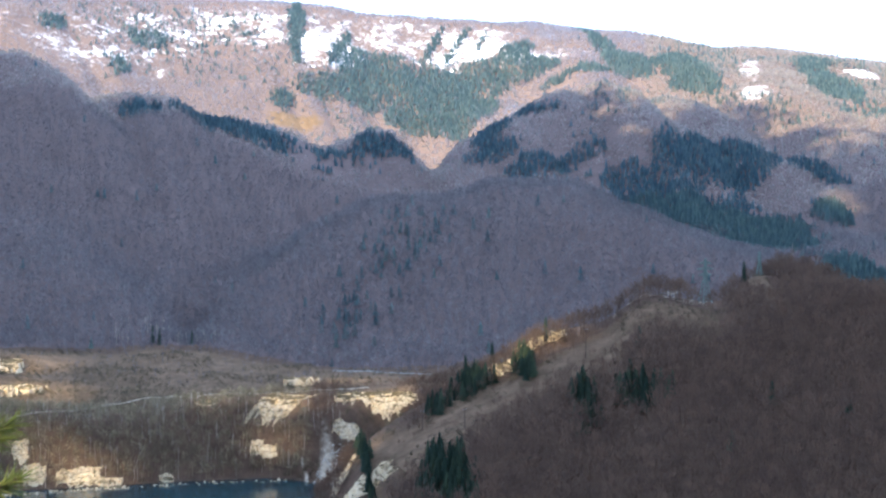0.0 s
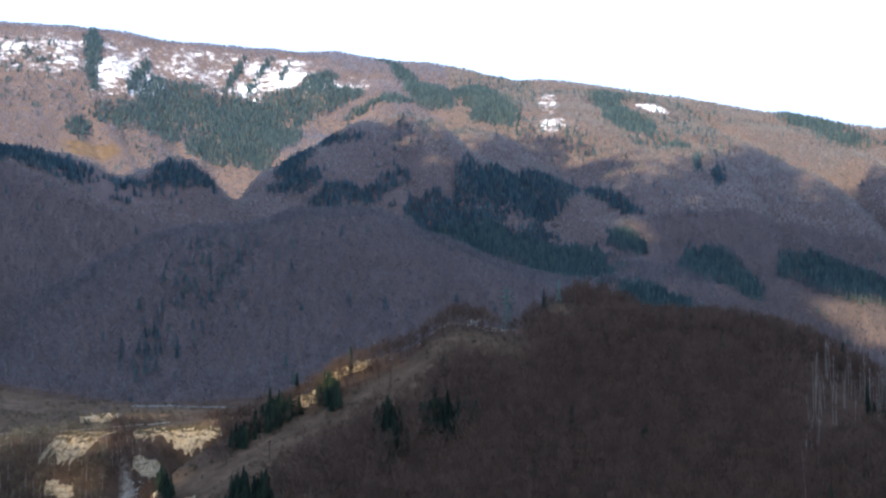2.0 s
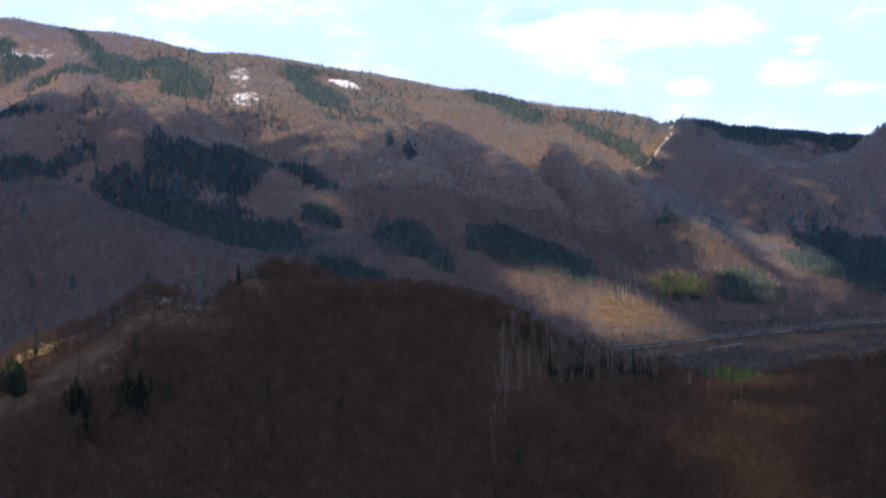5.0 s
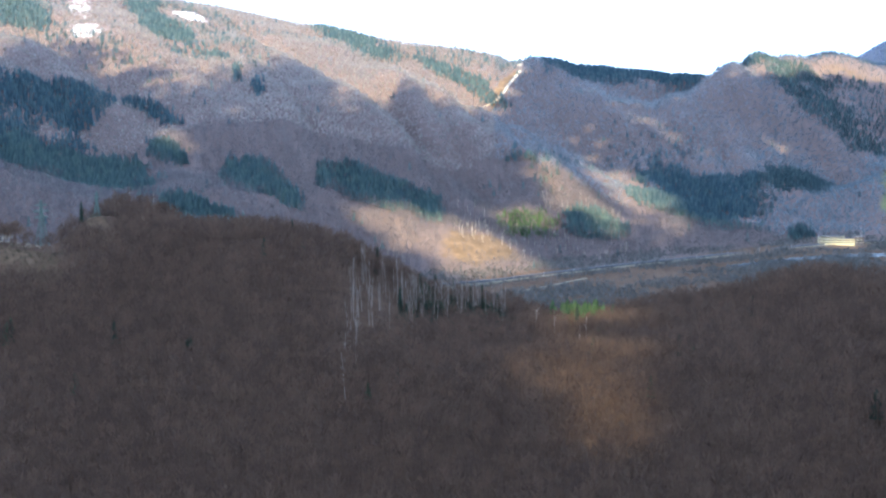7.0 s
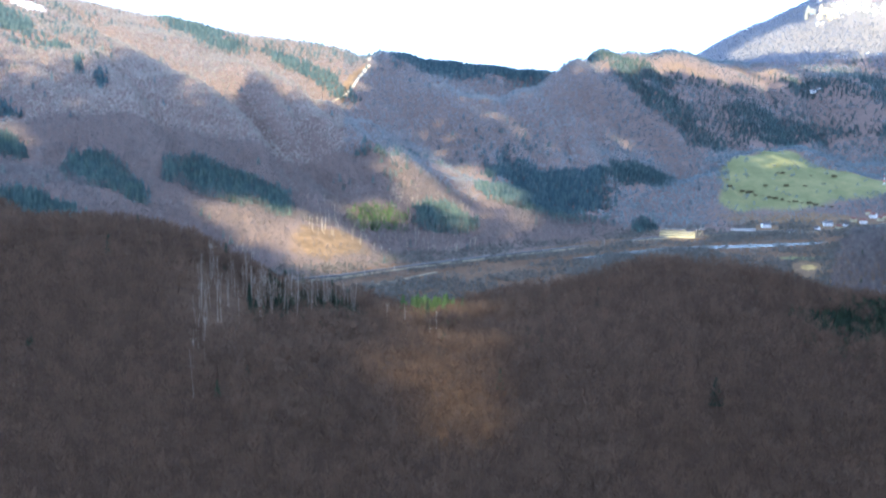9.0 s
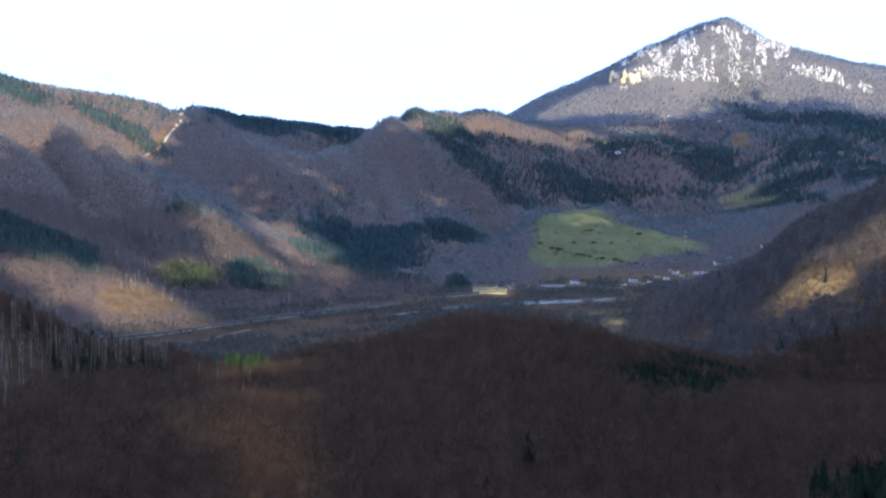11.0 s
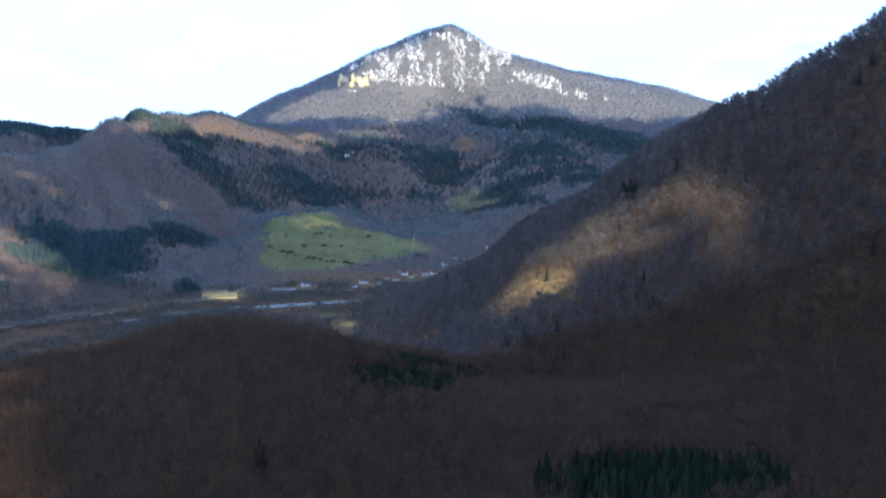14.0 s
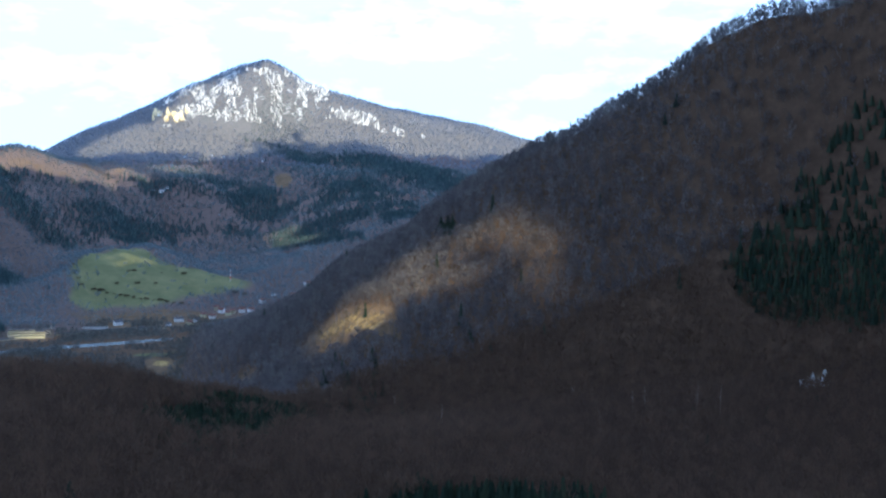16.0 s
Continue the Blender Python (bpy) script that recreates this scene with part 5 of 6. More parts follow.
def slope_face(b, r0, r1, wide, seed, skew=0.0, bold=0.0):
    """Bare rock laid open on a slope: blocks, gullies and ledges that stand out of the ground within a ragged outline, with streaks of rubble below."""
    nu, nv = max(12, int(wide * 1.3 / 0.9)), max(12, int((r1 - r0) * 1.25 / 0.9))
    u, v = np.meshgrid(np.linspace(-1.3, 1.3, nu + 1), np.linspace(-0.2, 1.15, nv + 1), indexing="ij")
    x, y = u * wide / 2, v * (r1 - r0)
    bb, rr = b + np.degrees((x + skew * (y - (r1 - r0) / 2)) / r0), r0 + y
    ground = height(bb, rr)
    s0 = seed * 31.7
    fine, broad, gully = grain(x / 1.6 + s0, y / 2.4), grain(x / 5 + s0, y / 6 + 3), np.abs(grain(x / 4.2 + s0, y / 26 + 7))
    side = np.hypot(u, 0.75 * (v - 0.6)) + 0.32 * grain(x / 9 + s0, y / 9 + 2.5) + 0.12 * grain(x / 3 + s0, y / 3) + 0.06 * fine
    top = v + 0.10 * grain(x / 6 + s0, v * 0 + 9) + 0.06 * fine
    low = 1.0 + 1.1 * (0.05 + 0.2 * grain(x / 2.2 + s0, v * 0 + 5) - v + 0.2 * np.abs(u))
    out = np.clip((np.maximum.reduce([side, top, low]) - 0.97) / 0.08, 0, 1)
    ledge = np.mod(ground / 3.6 + 0.6 * broad, 1.0)
    stand_out = 1.2 + bold * np.sin(np.pi * np.clip(v, 0, 1)) + 0.6 * broad + 0.35 * fine - 0.8 * gully + 0.8 * ledge ** 3
    z = ground + np.maximum(stand_out, 0.35) * (1 - out) - 1.8 * out
    at = compass(b, r0, float(height(b, r0)))
    px, py = rr * np.sin(np.radians(bb)) - at.x, rr * np.cos(np.radians(bb)) - at.y
    index = np.arange(u.size).reshape(u.shape)
    quads = np.stack((index[:-1, :-1], index[1:, :-1], index[1:, 1:], index[:-1, 1:]), -1)[(out[:-1, :-1] < 1) | (out[1:, 1:] < 1)]
    me = bpy.data.meshes.new("rock_face")
    me.from_pydata(np.stack((px, py, z - at.z), -1).reshape(-1, 3), [], quads.reshape(-1, 4))
    me.materials.append(LIMESTONE)
    ob = new("rock_face", me)
    ob.location = at
    return tagged(ob, "pale ochre limestone quarry face above the lake", "cliff", "quarry faces")


# bearing, near and far edge, width and sideways lean of the faces on the slope over the lake
SLOPE_FACES = [(-7.33, 956, 1000, 30, 0.6), (-2.95, 966, 1003, 50, 0.1), (-4.45, 935, 951, 16, 0.3), (-4.54, 729, 774, 13, 0.2), (-3.53, 672, 701, 26, 0.0), (-18.50, 940, 958, 9, 0.0), (-17.96, 923, 939, 17, 0.2), (-16.11, 919, 934, 23, 0.4), (-14.84, 918, 925, 17, 0.2), (-8.45, 936, 948, 7, 0.3), (-7.87, 934, 943, 13, 0.0), (-10.62, 980, 1009, 13, 0.2), (-12.35, 919, 926, 10, 0.0), (-18.89, 1147, 1196, 17, 0.0), (-18.54, 1036, 1072, 30, 0.0), (2.55, 796, 824, 18, 0.0), (4.43, 835, 856, 27, 0.0), (-6.39, 1051, 1083, 21, 0.0)]
for k, (b, r0, r1, wide, skew) in enumerate(SLOPE_FACES):
    slope_face(b, r0, r1, wide * 1.1, k + 1.0, skew, 4.0 if r0 < 860 and b > 0 or r0 > 1030 else 0.0)


def stones(name, label, seed, places, sizes, look_, upright=1.0, wide=(0.8, 1.3)):
    """Loose boulders and scree as one mesh."""
    rng = np.random.RandomState(seed)
    shapes = []
    for _ in range(6):
        bm = bmesh.new()
        bmesh.ops.create_icosphere(bm, subdivisions=1, radius=1.0)
        pts = np.array([v.co[:] for v in bm.verts]) * rng.uniform(0.6, 1.15, (len(bm.verts), 1)) * rng.uniform(0.6, 1.2, 3) * np.array((1, 1, upright))
        shapes.append(np.array([[pts[v.index] for v in f.verts] for f in bm.faces]))
        bm.free()
    return stand(name, shapes, places, sizes, look_, label, seed, "rocks", wide)


rng1 = np.random.RandomState(11)
sb, sr = rng1.uniform(-19.6, -12, 170), rng1.uniform(907, 915, 170)
sb += np.where(sb > -14, rng1.uniform(0, 6, 170), 0)
shore = on_land(sb, sr)
shore[:, 2] = np.maximum(shore[:, 2], 0.0)
stones("shore_rocks", "pale broken rocks along the lake shore", 5, shore, rng1.uniform(0.3, 1.5, 170) ** 1.5, LIMESTONE)
sb = rng1.uniform(-5.9, -3.9, 900)
sr = 925 - (sb + 4.0) * -25 + rng1.uniform(-70, 30, 900)
stones("scree", "grey-white scree sliding down to the lake", 6, on_land(sb, sr), 0.3 + 1.1 * rng1.rand(900) ** 2.5, SCREE_STONE)
sb, sr = rng1.uniform(7.6, 11.8, 120), rng1.uniform(865, 905, 120)
stones("ridge_stones", "scattered grey stones on the grassy ridge", 7, on_land(sb, sr), rng1.uniform(0.25, 0.8, 120), GRAVEL)


def face_shrubs():
    """Bushes that hold at the feet, on the flanks and along the tops of the quarry faces, and down to the water."""
    rng = np.random.RandomState(61)
    b, r = [rng.uniform(-19.8, -5.5, 420)], [rng.uniform(907.5, 921, 420)]
    for fb, fr, wide in [(f[0], f[1], f[3]) for f in SLOPE_FACES]:
        n = int(wide) + 3
        half = np.degrees(wide / 2 / fr)
        side = rng.choice((0, 1, 2), n, p=(0.5, 0.25, 0.25))
        across = np.where(side == 0, rng.uniform(-1, 1, n), np.where(rng.rand(n) < 0.5, -1, 1) * rng.uniform(0.85, 1.25, n))
        b.append(fb + across * half)
        r.append(fr + np.where(side == 0, rng.uniform(-9, -1, n), rng.uniform(-6, 16, n)))
    b, r = np.concatenate(b), np.concatenate(r)
    places = on_land(b, r)
    wet = places[:, 2] < 0.2
    stand("scrub", SHRUB, places[~wet], rng.uniform(1.6, 5.5, (~wet).sum()), SCRUB, "dark leafless bushes round the quarry faces", 62, "shrubs", (1.0, 1.7))


face_shrubs()

# ---- crags of the rocky mountain ----
rng2 = np.random.RandomState(21)
cb, cr = rng2.uniform(50.2, 65.5, 12000), rng2.uniform(4330, 4690, 12000)
ch = height(cb, cr)
inside = np.hypot((cb - 56.3) / 4.2, (ch - 640) / 185) + 0.35 * rough(cb * 60, cr, 60.0, 3) < 0.8
inside |= (np.hypot((cb - 61.0) / 3.6, (ch - 600 + 26 * (cb - 60)) / 46) + 0.35 * rough(cb * 60, cr, 60.0, 3) < 0.62)
inside &= rough(cb * 80, height(cb, cr) * 0.4, 40.0, 3) > -0.15
cb, cr = cb[inside][:4200], cr[inside][:4200]
stones("crags", "pale limestone crags below the snowy summit", 22, on_land(cb, cr), rng2.uniform(1.3, 4.2, len(cb)) * (1 + 0.9 * (rng2.rand(len(cb)) > 0.85)), CRAG, 2.6, (0.28, 0.5))
cb = np.concatenate((rng2.normal(52.6, 0.22, 16), rng2.normal(51.75, 0.14, 7)))
cr = np.concatenate((rng2.normal(4425, 22, 16), rng2.normal(4475, 12, 7)))
stones("rock_wall", "yellowish rock wall on the rocky mountain", 23, on_land(cb, cr), rng2.uniform(9, 19, 23), OCHRE_ROCK, 1.7, (0.45, 0.8))

cb, cr = rng2.normal(80.97, 0.3, 16), rng2.normal(946, 9, 16)
stones("outcrop", "pale rock outcrop among the bare forest", 24, on_land(cb, cr), rng2.uniform(3, 8, 16), CRAG, 1.4, (0.5, 0.9))

# ---- single trees ----


def birch(seed, tall):
    """A thin pale stem with a slight bend and a few steep limbs under a sparse crown."""
    rng = np.random.RandomState(seed)
    ob = new("birch_tree")
    bm = bmesh.new()
    bend = rng.uniform(-0.06, 0.06, 2)
    spine = [Vector((bend[0] * tall * s * s, bend[1] * tall * s * s, tall * s - 0.8 * (s == 0))) for s in (0, 0.25, 0.5, 0.75, 1.0)]
    for a, c, w in zip(spine, spine[1:], (0.36, 0.32, 0.26, 0.16)):
        bar(bm, a, c, w, 6, w * 0.8)
    for _ in range(7):
        s = rng.uniform(0.4, 0.9)
        a = rng.uniform(0, 6.28)
        p = Vector((bend[0] * tall * s * s, bend[1] * tall * s * s, tall * s))
        bar(bm, p, p + Vector((math.cos(a), math.sin(a), 1.7)) * tall * rng.uniform(0.05, 0.1), 0.18, 4, 0.05)
    part("trunk", bm, BIRCH_STEM, ob, "pale birch trunk with steep limbs")
    tris = bare_tree(rng, 40, False) * np.array((0.45, 0.45, 1.0)) * tall
    crown = new("crown", tri_mesh("crown", tris, DARK_TWIGS, 0.6))
    crown.parent = ob
    return tagged(ob, "tall pale-stemmed leafless birch at the forest edge", "tree", "birches on the near hill")


BIRCH_STEM = material("white birch stem", plain((0.29, 0.255, 0.21), 0.8, 0.0, 1.5, 0.3))
SPRAY = 0.6
birches = [birch(k, t) for k, t in enumerate((20, 22, 18, 24))]
rng3 = np.random.RandomState(31)
groves = [(24.9, 26.9, 650, 745, 22), (26.9, 29.3, 680, 790, 42), (29.3, 32.0, 760, 830, 40), (24.6, 25.2, 545, 620, 7), (29.0, 36.0, 660, 780, 8), (62, 77, 760, 1000, 8), (14.6, 17.0, 900, 960, 3), (5.0, 7.4, 930, 960, 7)]
spots = [(rng3.uniform(a, b), rng3.uniform(c, d)) for a, b, c, d, n in groves for _ in range(n)]
for k, (b, r) in enumerate(spots):
    m = Matrix.Translation(spot(b, r)) @ pose(0, 0, 0, rng3.uniform(-3, 3), rng3.uniform(-3, 3), rng3.uniform(0, 360))
    if k < 4:
        birches[k].matrix_basis = m
    else:
        copy_thing(birches[k % 4], m)


STEM = [np.array([((0.012, 0, -0.05), (-0.006, 0.0104, -0.05), (k * 0.02, 0.01, 1.0)), ((-0.006, 0.0104, -0.05), (-0.006, -0.0104, -0.05), (k * 0.02, 0.01, 1.0)), ((-0.006, -0.0104, -0.05), (0.012, 0, -0.05), (k * 0.02, 0.01, 1.0)),
                  ((0.006, 0, 0.5), (0.0, 0.004, 0.56), (0.06, 0.03, 0.82)), ((-0.004, 0, 0.6), (0.002, 0, 0.66), (-0.05, 0.02, 0.9))]) for k in (-2, 0, 1, 3)]
for seed, (b0, b1, r0, r1, n, words) in enumerate([(-19.5, -4.5, 922, 985, 230, "pale birch stems on the slope over the lake"), (29.5, 33.5, 1900, 2120, 90, "pale sunlit birch stems above the valley road"), (33.5, 37.5, 1960, 2300, 130, "pale birch stems on the far valley side"),
                                                   (23.5, 27.5, 1650, 1850, 70, "pale birch stems behind the near hill"), (-15, -10, 1340, 1420, 40, "pale stems along the edge of the plateau")]):
    rng = np.random.RandomState(40 + seed)
    sb, sr = rng.uniform(b0, b1, n), rng.uniform(r0, r1, n)
    stand("birch_stems", STEM, on_land(sb, sr), rng.uniform(11, 19, n) * (1 if r0 > 1000 else 0.8), BIRCH, words, 45 + seed, "trees", (0.9, 1.6) if r0 < 1000 else (1.6, 2.6))


def spruce_tree(seed, tall):
    rng = np.random.RandomState(seed)
    ob = new("spruce_tree")
    bm = bmesh.new()
    bar(bm, (0, 0, -0.8), (0, 0, tall * 0.9), 0.5, 6, 0.08)
    part("trunk", bm, BARK, ob)
    crown = new("crown", tri_mesh("crown", spruce(rng, 9, 11, 0.17) * tall, NEEDLES, 0.35))
    crown.parent = ob
    return tagged(ob, "single dark green spruce above the bare forest", "tree", "single spruces")


spruces = [spruce_tree(k, t) for k, t in enumerate((18, 21, 16))]
lone = [(59.26, 1700), (60.14, 1640), (57.5, 1660), (57.1, 1700), (56.5, 1770), (68.0, 1130), (64.2, 1250), (65.3, 1110), (61.0, 1240), (20.9, 2860), (24.9, 2950), (13.3, 935), (4.6, 840), (2.2, 860), (1.4, 850), (1.0, 830),
        (58.4, 1740), (71.5, 1180), (75.0, 1050), (66.7, 1300), (-11.2, 1335), (-12.6, 1325), (-12.9, 1340), (22.4, 800), (26.2, 800), (29.6, 835), (30.4, 840), (30.9, 845), (28.8, 830), (28.1, 815), (31.6, 800), (35.2, 780), (28.6, 700), (27.2, 690)]
for k, (b, r) in enumerate(lone):
    m = Matrix.Translation(spot(b, r)) @ pose(0, 0, 0, 0, 0, rng3.uniform(0, 360))
    if k < 3:
        spruces[k].matrix_basis = m
    else:
        copy_thing(spruces[k % 3], m)


def bush(seed):
    rng = np.random.RandomState(seed)
    tris = np.concatenate([bare_tree(rng, 60, False) * 14 + np.array((rng.uniform(-9, 9), rng.uniform(-6, 6), -4.0)) for _ in range(7)])
    ob = new("shrub", tri_mesh("shrub", tris, SCRUB, 0.6))
    return tagged(ob, "dark leafless shrub clump on the green meadow", "shrub", "meadow shrubs")


SPRAY = 2.5
shrubs = [bush(k) for k in range(3)]
for k, (b, r) in enumerate([(48.6, 2827), (49.15, 2820), (49.43, 2810), (49.71, 2799), (50.0, 2796), (50.27, 2792), (50.55, 2791), (50.83, 2791), (51.1, 2788), (51.39, 2786), (51.67, 2784), (51.95, 2782), (52.25, 2776), (52.54, 2771), (52.85, 2769), (53.17, 2767), (50.62, 2921), (50.8, 2919), (51.01, 2862), (52.02, 2954), (52.96, 2970), (51.77, 2876), (50.12, 2848), (55.2, 2850), (55.6, 2840), (48.3, 2980), (48.4, 2920), (48.5, 2870)]):
    m = Matrix.Translation(spot(b, r)) @ pose(0, 0, 0, 0, 0, rng3.uniform(-40, 40)) @ Matrix.Scale(rng3.uniform(0.4, 0.95), 4)
    if k < 3:
        shrubs[k].matrix_basis = m
    else:
        copy_thing(shrubs[k % 3], m)

# ---- pylons, poles and the mast ----


def pylon(b, r, tall, turn):
    """A lattice tower: four tapering legs with crossed braces, three crossarms and their insulators."""
    ob = root("pylon", spot(b, r, 0.4), turn, "pale green lattice steel pylon on the grassy ridge", "pylon", "pylons")

    def half(z):
        z = z / tall
        return tall * (0.085 - 0.085 * z / 0.6 + 0.028 if z < 0.6 else 0.028 - 0.022 * (z - 0.6) / 0.4)

    levels = [tall * s for s in (0, 0.16, 0.3, 0.42, 0.52, 0.6, 0.68, 0.76, 0.84, 0.92, 1.0)]
    corners = ((1, 1), (1, -1), (-1, -1), (-1, 1))
    for sx, sy in corners:
        bm = bmesh.new()
        for a, c in zip(levels, levels[1:]):
            bar(bm, (sx * half(a), sy * half(a), a), (sx * half(c), sy * half(c), c), 0.5)
        part("leg", bm, STEEL, ob)
    bm = bmesh.new()
    for (ax, ay), (bx, by) in zip(corners, corners[1:] + corners[:1]):
        for a, c in zip(levels, levels[1:]):
            bar(bm, (ax * half(a), ay * half(a), a), (bx * half(c), by * half(c), c), 0.2)
            bar(bm, (bx * half(a), by * half(a), a), (ax * half(c), ay * half(c), c), 0.2)
    part("bracing", bm, STEEL, ob)
    for s, reach in ((0.62, 0.16), (0.75, 0.2), (0.88, 0.15)):
        z, w = tall * s, tall * reach
        bm = bmesh.new()
        for sx in (-1, 1):
            for sy in (-1, 1):
                bar(bm, (sx * half(z), sy * half(z), z), (sx * w, 0, z + 0.3), 0.6)
            bar(bm, (sx * half(z), 0, z + 1.6), (sx * w, 0, z + 0.3), 0.5)
        arm = part("crossarm", bm, STEEL, ob)
        for sx in (-1, 1):
            bm = bmesh.new()
            for k in range(5):
                bar(bm, (sx * w, 0, z - 0.3 * k), (sx * w, 0, z - 0.3 * k - 0.16), 0.34, 8, 0.22)
            part("insulator", bm, GLASS, arm, "dark glass insulator string")
    for sx, sy in corners:
        bm = bmesh.new()
        box(bm, sx * half(0), sy * half(0), -0.1, 1.2, 1.2, 1.4)
        part("footing", bm, CONCRETE, ob, "pale concrete footing")


pylon(11.64, 897, 31, 20)
pylon(13.95, 945, 19, 55)
pylon(32.45, 3560, 24, 30)
pylon(33.15, 3580, 28, 30)


def pole(b, r, tall):
    ob = root("wooden_pole", spot(b, r, 0.5), 35, "dark wooden power pole on the slope", "pole", "power poles")
    bm = bmesh.new()
    bar(bm, (0, 0, 0), (0, 0, tall), 0.5, 8, 0.32)
    part("post", bm, WOOD, ob)
    bm = bmesh.new()
    box(bm, 0, 0, tall - 1.2, 2.6, 0.22, 0.24)
    part("crossarm", bm, WOOD, ob)
    for x in (-1.1, 0, 1.1):
        bm = bmesh.new()
        bar(bm, (x, 0, tall - 1.1), (x, 0, tall - 0.6), 0.2, 8, 0.12)
        part("insulator", bm, WHITEWASH, ob, "white porcelain insulator")


for b, r, tall in ((6.4, 790, 19), (-0.96, 735, 13), (0.95, 700, 12), (5.6, 880, 12)):
    pole(b, r, tall)

mast = root("radio_mast", spot(55.0, 2960), 0, "red and white banded radio mast beside the meadow", "mast")
for k in range(5):
    bm = bmesh.new()
    bar(bm, (0, 0, 5.2 * k - (0.5 if k == 0 else 0)), (0, 0, 5.2 * (k + 1)), 2.0 - 0.2 * k, 8, 1.8 - 0.2 * k)
    part("section", bm, RED if k % 2 else WHITEWASH, mast, "red painted section" if k % 2 else "white painted section")
bm = bmesh.new()
bar(bm, (0, 0, 26), (0, 0, 30), 0.3, 6, 0.1)
part("antenna", bm, STEEL, mast)
for b in np.arange(31, 47.5, 1.35):
    r = float(monotone(np.array([p[0] for p in ROAD], float), np.array([p[1] for p in ROAD], float), b)) - 34
    ob = root("railway_mast", spot(b, r, 0.3), -b, "grey railway mast with a bracket arm", "mast", "railway masts")
    bm = bmesh.new()
    bar(bm, (0, 0, 0), (0, 0, 9), 0.45, 6, 0.3)
    part("post", bm, CONCRETE, ob)
    bm = bmesh.new()
    bar(bm, (0, 0, 7.6), (0, 3.2, 8.2), 0.2)
    part("arm", bm, STEEL, ob)

# ---- buildings ----


def window(parent, x, y, z, wide, high):
    bm = bmesh.new()
    box(bm, x, y, z, wide + 0.3, 0.16, high + 0.3)
    frame_ = part("window", bm, WHITEWASH, parent)
    bm = bmesh.new()
    box(bm, x, y - 0.09, z, wide, 0.1, high)
    part("pane", bm, GLASS, frame_, "dark glass pane")


def house(wide, deep, high, walls, roof, label):
    """A gabled house: walls, two roof slopes with eaves, a chimney, a door and framed windows."""
    ob = tagged(new("house"), label, "house", "village houses")
    bm = bmesh.new()
    box(bm, 0, 0, high / 2 - 1, wide, deep, high + 2)
    gable = deep * 0.42
    for x in (-wide / 2, wide / 2 - 0.3):
        v = [bm.verts.new(p) for p in ((x, -deep / 2, high), (x, deep / 2, high), (x, 0, high + gable), (x + 0.3, -deep / 2, high), (x + 0.3, deep / 2, high), (x + 0.3, 0, high + gable))]
        for f in ((0, 1, 2), (5, 4, 3), (0, 3, 4, 1), (1, 4, 5, 2), (2, 5, 3, 0)):
            bm.faces.new([v[k] for k in f])
    part("wall", bm, walls, ob)
    slope = math.atan2(gable, deep / 2)
    for s in (-1, 1):
        bm = bmesh.new()
        box(bm, 0, s * deep * 0.27, high + gable / 2 + 0.1, wide + 1.2, (deep / 2 + 0.9) / math.cos(slope), 0.28, Matrix.Rotation(-s * slope, 4, "X"))
        part("roof", bm, roof, ob)
    bm = bmesh.new()
    box(bm, wide * 0.22, deep * 0.1, high + gable + 0.2, 0.8, 0.8, 2.2)
    part("chimney", bm, CONCRETE, ob)
    bm = bmesh.new()
    box(bm, 0, -deep / 2 - 0.04, 1.05, 1.1, 0.12, 2.1)
    part("door", bm, WOOD, ob)
    for z in ((1.6, 4.4) if high > 5 else (1.6,)):
        for x in (-wide * 0.33, wide * 0.33) + ((0,) if z > 2 else ()):
            window(ob, x, -deep / 2 - 0.03, z, 1.3, 1.4)
    return ob


kinds = [house(13, 9, 6, WHITEWASH, TILES, "white plastered village house with a red tiled roof"), house(11, 8, 5.5, CREAM, TILES, "cream plastered village house with a red tiled roof"),
         house(17, 9, 6.2, WHITEWASH, SLATE, "long white house with a dark roof by the river"), house(10, 8, 3.4, WHITEWASH, SLATE, "small white hillside house with a dark roof")]
homes = [(0, 54.6, 2740), (1, 55.1, 2730), (2, 50.16, 2590), (3, 52.98, 4177), (0, 55.5, 2730), (1, 53.8, 2700), (2, 52.76, 2640), (0, 54.2, 2690), (1, 54.9, 2720), (0, 55.9, 2720), (3, 53.28, 4161), (3, 54.16, 4178), (3, 54.67, 4168), (3, 55.3, 4149),
         (3, 55.67, 4163), (3, 56.43, 4119), (3, 59.42, 3912), (2, 52.03, 3803), (3, 52.25, 3808), (3, 51.65, 3829), (1, 54.4, 2760), (0, 56.4, 2780), (3, 53.5, 2640), (1, 57.2, 2760), (0, 57.8, 2800), (3, 52.3, 2560), (3, 51.2, 2480), (1, 53.2, 2570), (0, 58.4, 2850), (3, 56.9, 2830)]
first = {}
for k, b, r in homes:
    m = Matrix.Translation(spot(b, r)) @ pose(0, 0, 0, 0, 0, -b + rng3.uniform(-35, 35))
    if k in first:
        copy_thing(kinds[k], m)
    else:
        first[k] = True
        kinds[k].matrix_basis = m


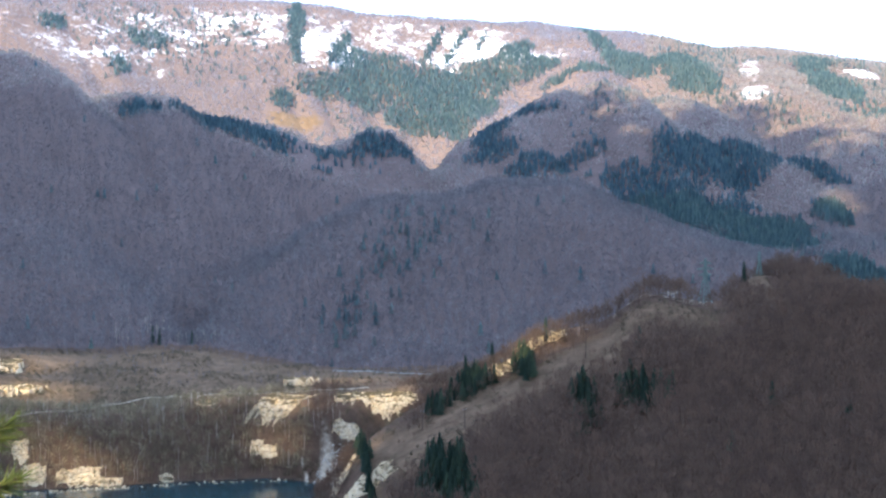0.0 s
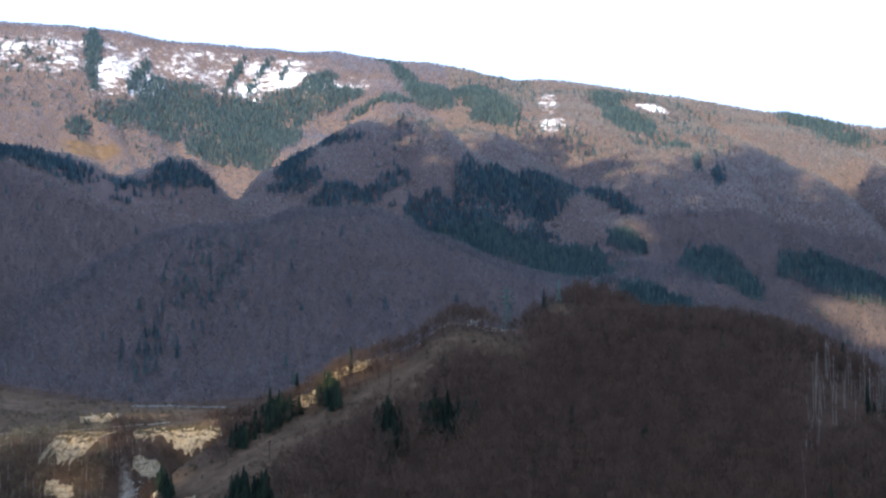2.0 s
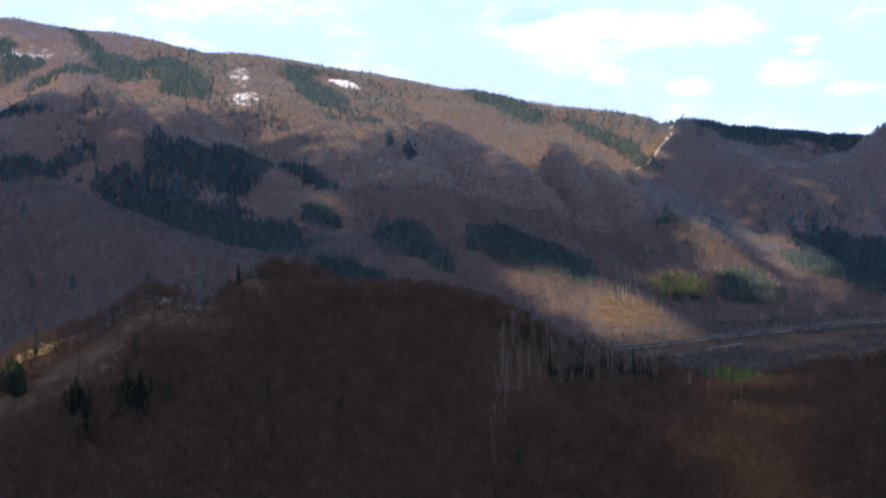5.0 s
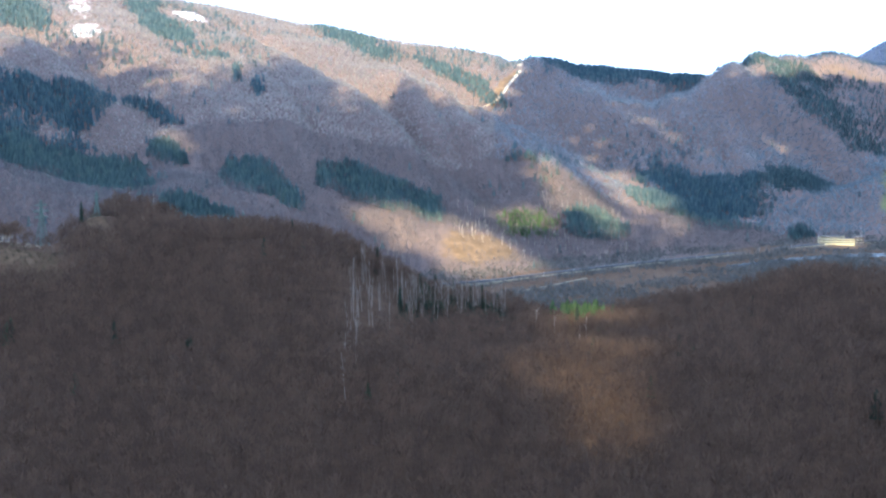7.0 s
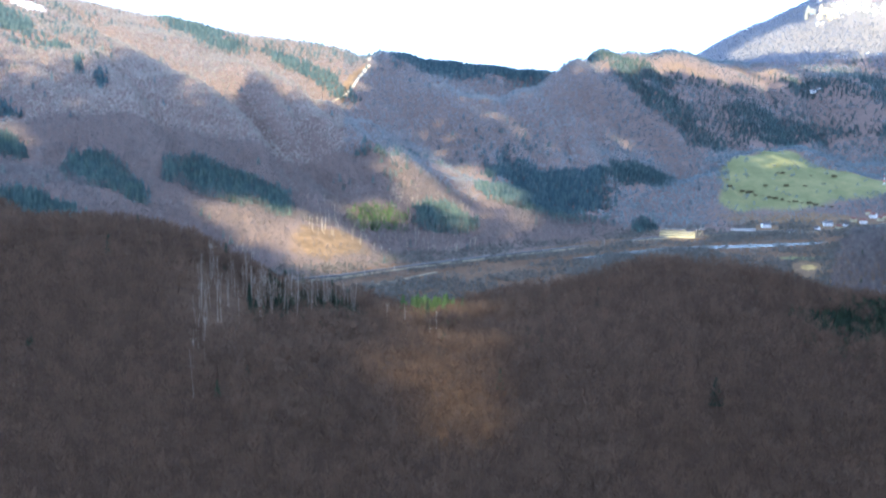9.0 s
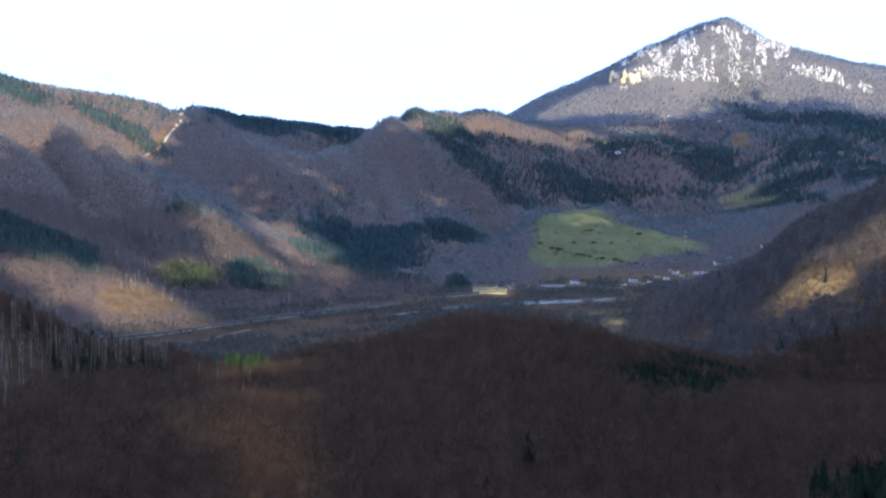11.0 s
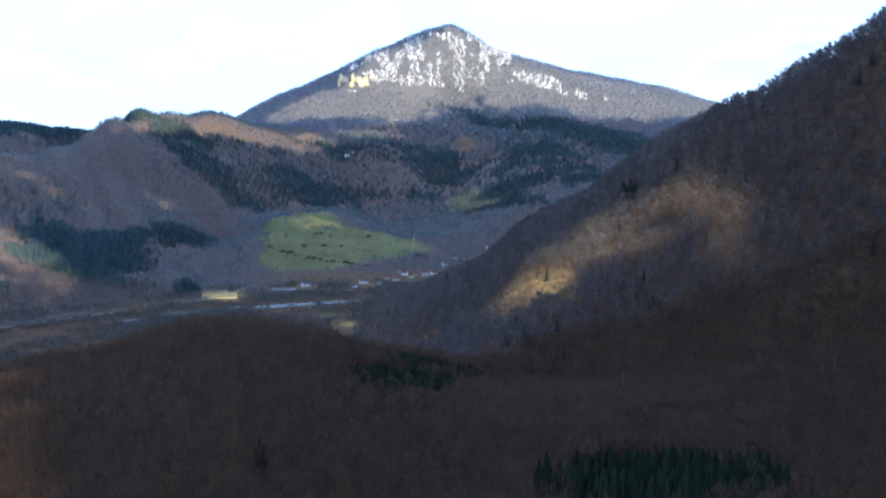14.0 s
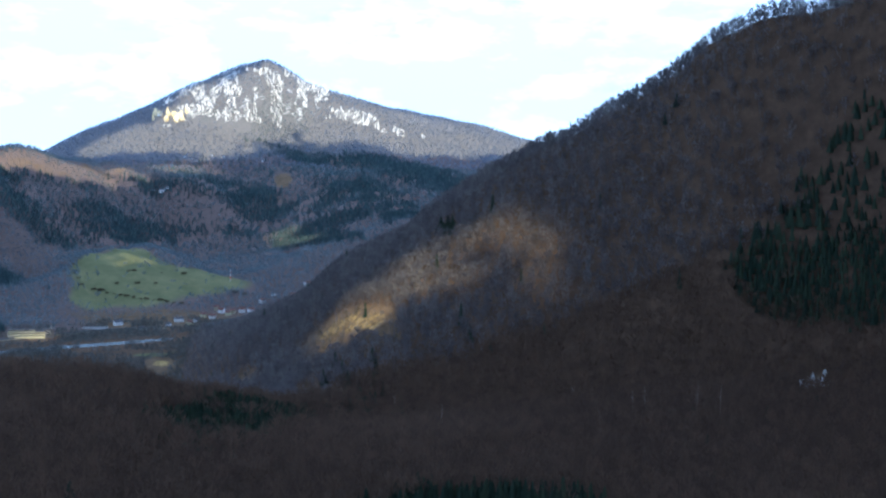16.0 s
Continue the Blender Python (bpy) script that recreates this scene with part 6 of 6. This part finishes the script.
def factory():
    """A long cream building of three storeys with bands of windows, a lower wing and a dark stair block."""
    ob = root("factory", spot(46.55, 2350, -3.0), -46.5, "long cream factory building with bands of windows", "factory")
    bm = bmesh.new()
    box(bm, -8, 0, 2.1, 62, 14, 12.2)
    part("hall", bm, CREAM, ob)
    bm = bmesh.new()
    box(bm, -16, 4, 10, 44, 12, 4.6)
    part("upper_storey", bm, CREAM, ob)
    bm = bmesh.new()
    box(bm, 30, 2, 4.0, 17, 15, 16)
    part("stair_block", bm, SLATE, ob, "dark grey stair block")
    for x, y, z, dx, dy in ((-8, 0, 8.35, 63.4, 15.4), (-16, 4, 12.5, 45.4, 13.4), (30, 2, 12.25, 18.2, 16.2)):
        bm = bmesh.new()
        box(bm, x, y, z, dx, dy, 0.5)
        part("roof", bm, SLATE, ob, "dark flat roof")
    for z, y, x0, n in ((1.6, -7.04, -36, 12), (5.6, -7.04, -36, 12), (10.6, -2.04, -35, 8)):
        for k in range(n):
            window(ob, x0 + 5.0 * k, y, z, 4.7, 2.1)
    for z in (3, 6.5, 10):
        window(ob, 30, -5.54, z, 9, 1.6)
    bm = bmesh.new()
    bar(bm, (34, 6, 12), (34, 6, 19), 1.4, 10, 1.1)
    part("chimney", bm, CONCRETE, ob)


factory()
shed = root("warehouse", spot(49.2, 2520), -49, "long low white warehouse by the river", "warehouse")
bm = bmesh.new()
box(bm, 0, 0, 1.6, 46, 9, 5)
part("wall", bm, WHITEWASH, shed)
bm = bmesh.new()
box(bm, 0, 0, 4.3, 47.5, 10.5, 0.5)
part("roof", bm, SLATE, shed)
for x in range(-20, 21, 5):
    window(shed, x, -4.54, 2.0, 2.4, 1.4)

# ---- the young pine beside the lookout ----


def pine():
    at = compass(-26.5, 2.35)
    at.z = float(height(-26.5, 2.35)) - 0.15
    ob = root("pine_tree", at, 0, "young green pine with long needles beside the lookout", "tree")
    rng = np.random.RandomState(5)
    bm = bmesh.new()
    bar(bm, (0, 0, 0), (0.03, 0, 0.9), 0.07, 8, 0.045)
    bar(bm, (0.03, 0, 0.88), (0.02, 0.02, 1.8), 0.045, 8, 0.015)
    part("trunk", bm, BARK, ob)
    heads = [(0.300, 0.077, 199.616 - at.z), (0.286, 0.077, 199.591 - at.z), (0.312, 0.077, 199.522 - at.z), (0.288, 0.077, 199.504 - at.z)] + [(rng.uniform(-0.4, 0.0), rng.uniform(-0.35, 0.3), rng.uniform(0.8, 1.7)) for _ in range(10)]
    for x, y, z in heads:
        tip, start = Vector((x, y, z)), Vector((0.03, 0.0, max(0.5, z - 0.12)))
        bm = bmesh.new()
        bar(bm, start, tip, 0.014, 6, 0.006)
        branch = part("branch", bm, BARK, ob)
        tris = []
        way = (tip - start).normalized()
        for _ in range(130):
            p = tip - way * rng.uniform(-0.004, 0.06)
            d = (way * rng.uniform(0.5, 1.2) + Vector(rng.normal(size=3)) * 0.42).normalized() * rng.uniform(0.035, 0.062)
            w = d.cross(Vector(rng.normal(size=3))).normalized() * 0.0011
            tris.append((p + w, p - w, p + d))
        tuft = new("needles", tri_mesh("needles", tris, PINE, float(rng.uniform(0.2, 1.0))))
        tuft.parent = branch


PINE = material("fresh pine needles", tree_look((0.2, (0.05, 0.060, 0.012)), (0.55, (0.10, 0.115, 0.022)), (0.85, (0.19, 0.20, 0.05)), gloss=0.5))
pine()
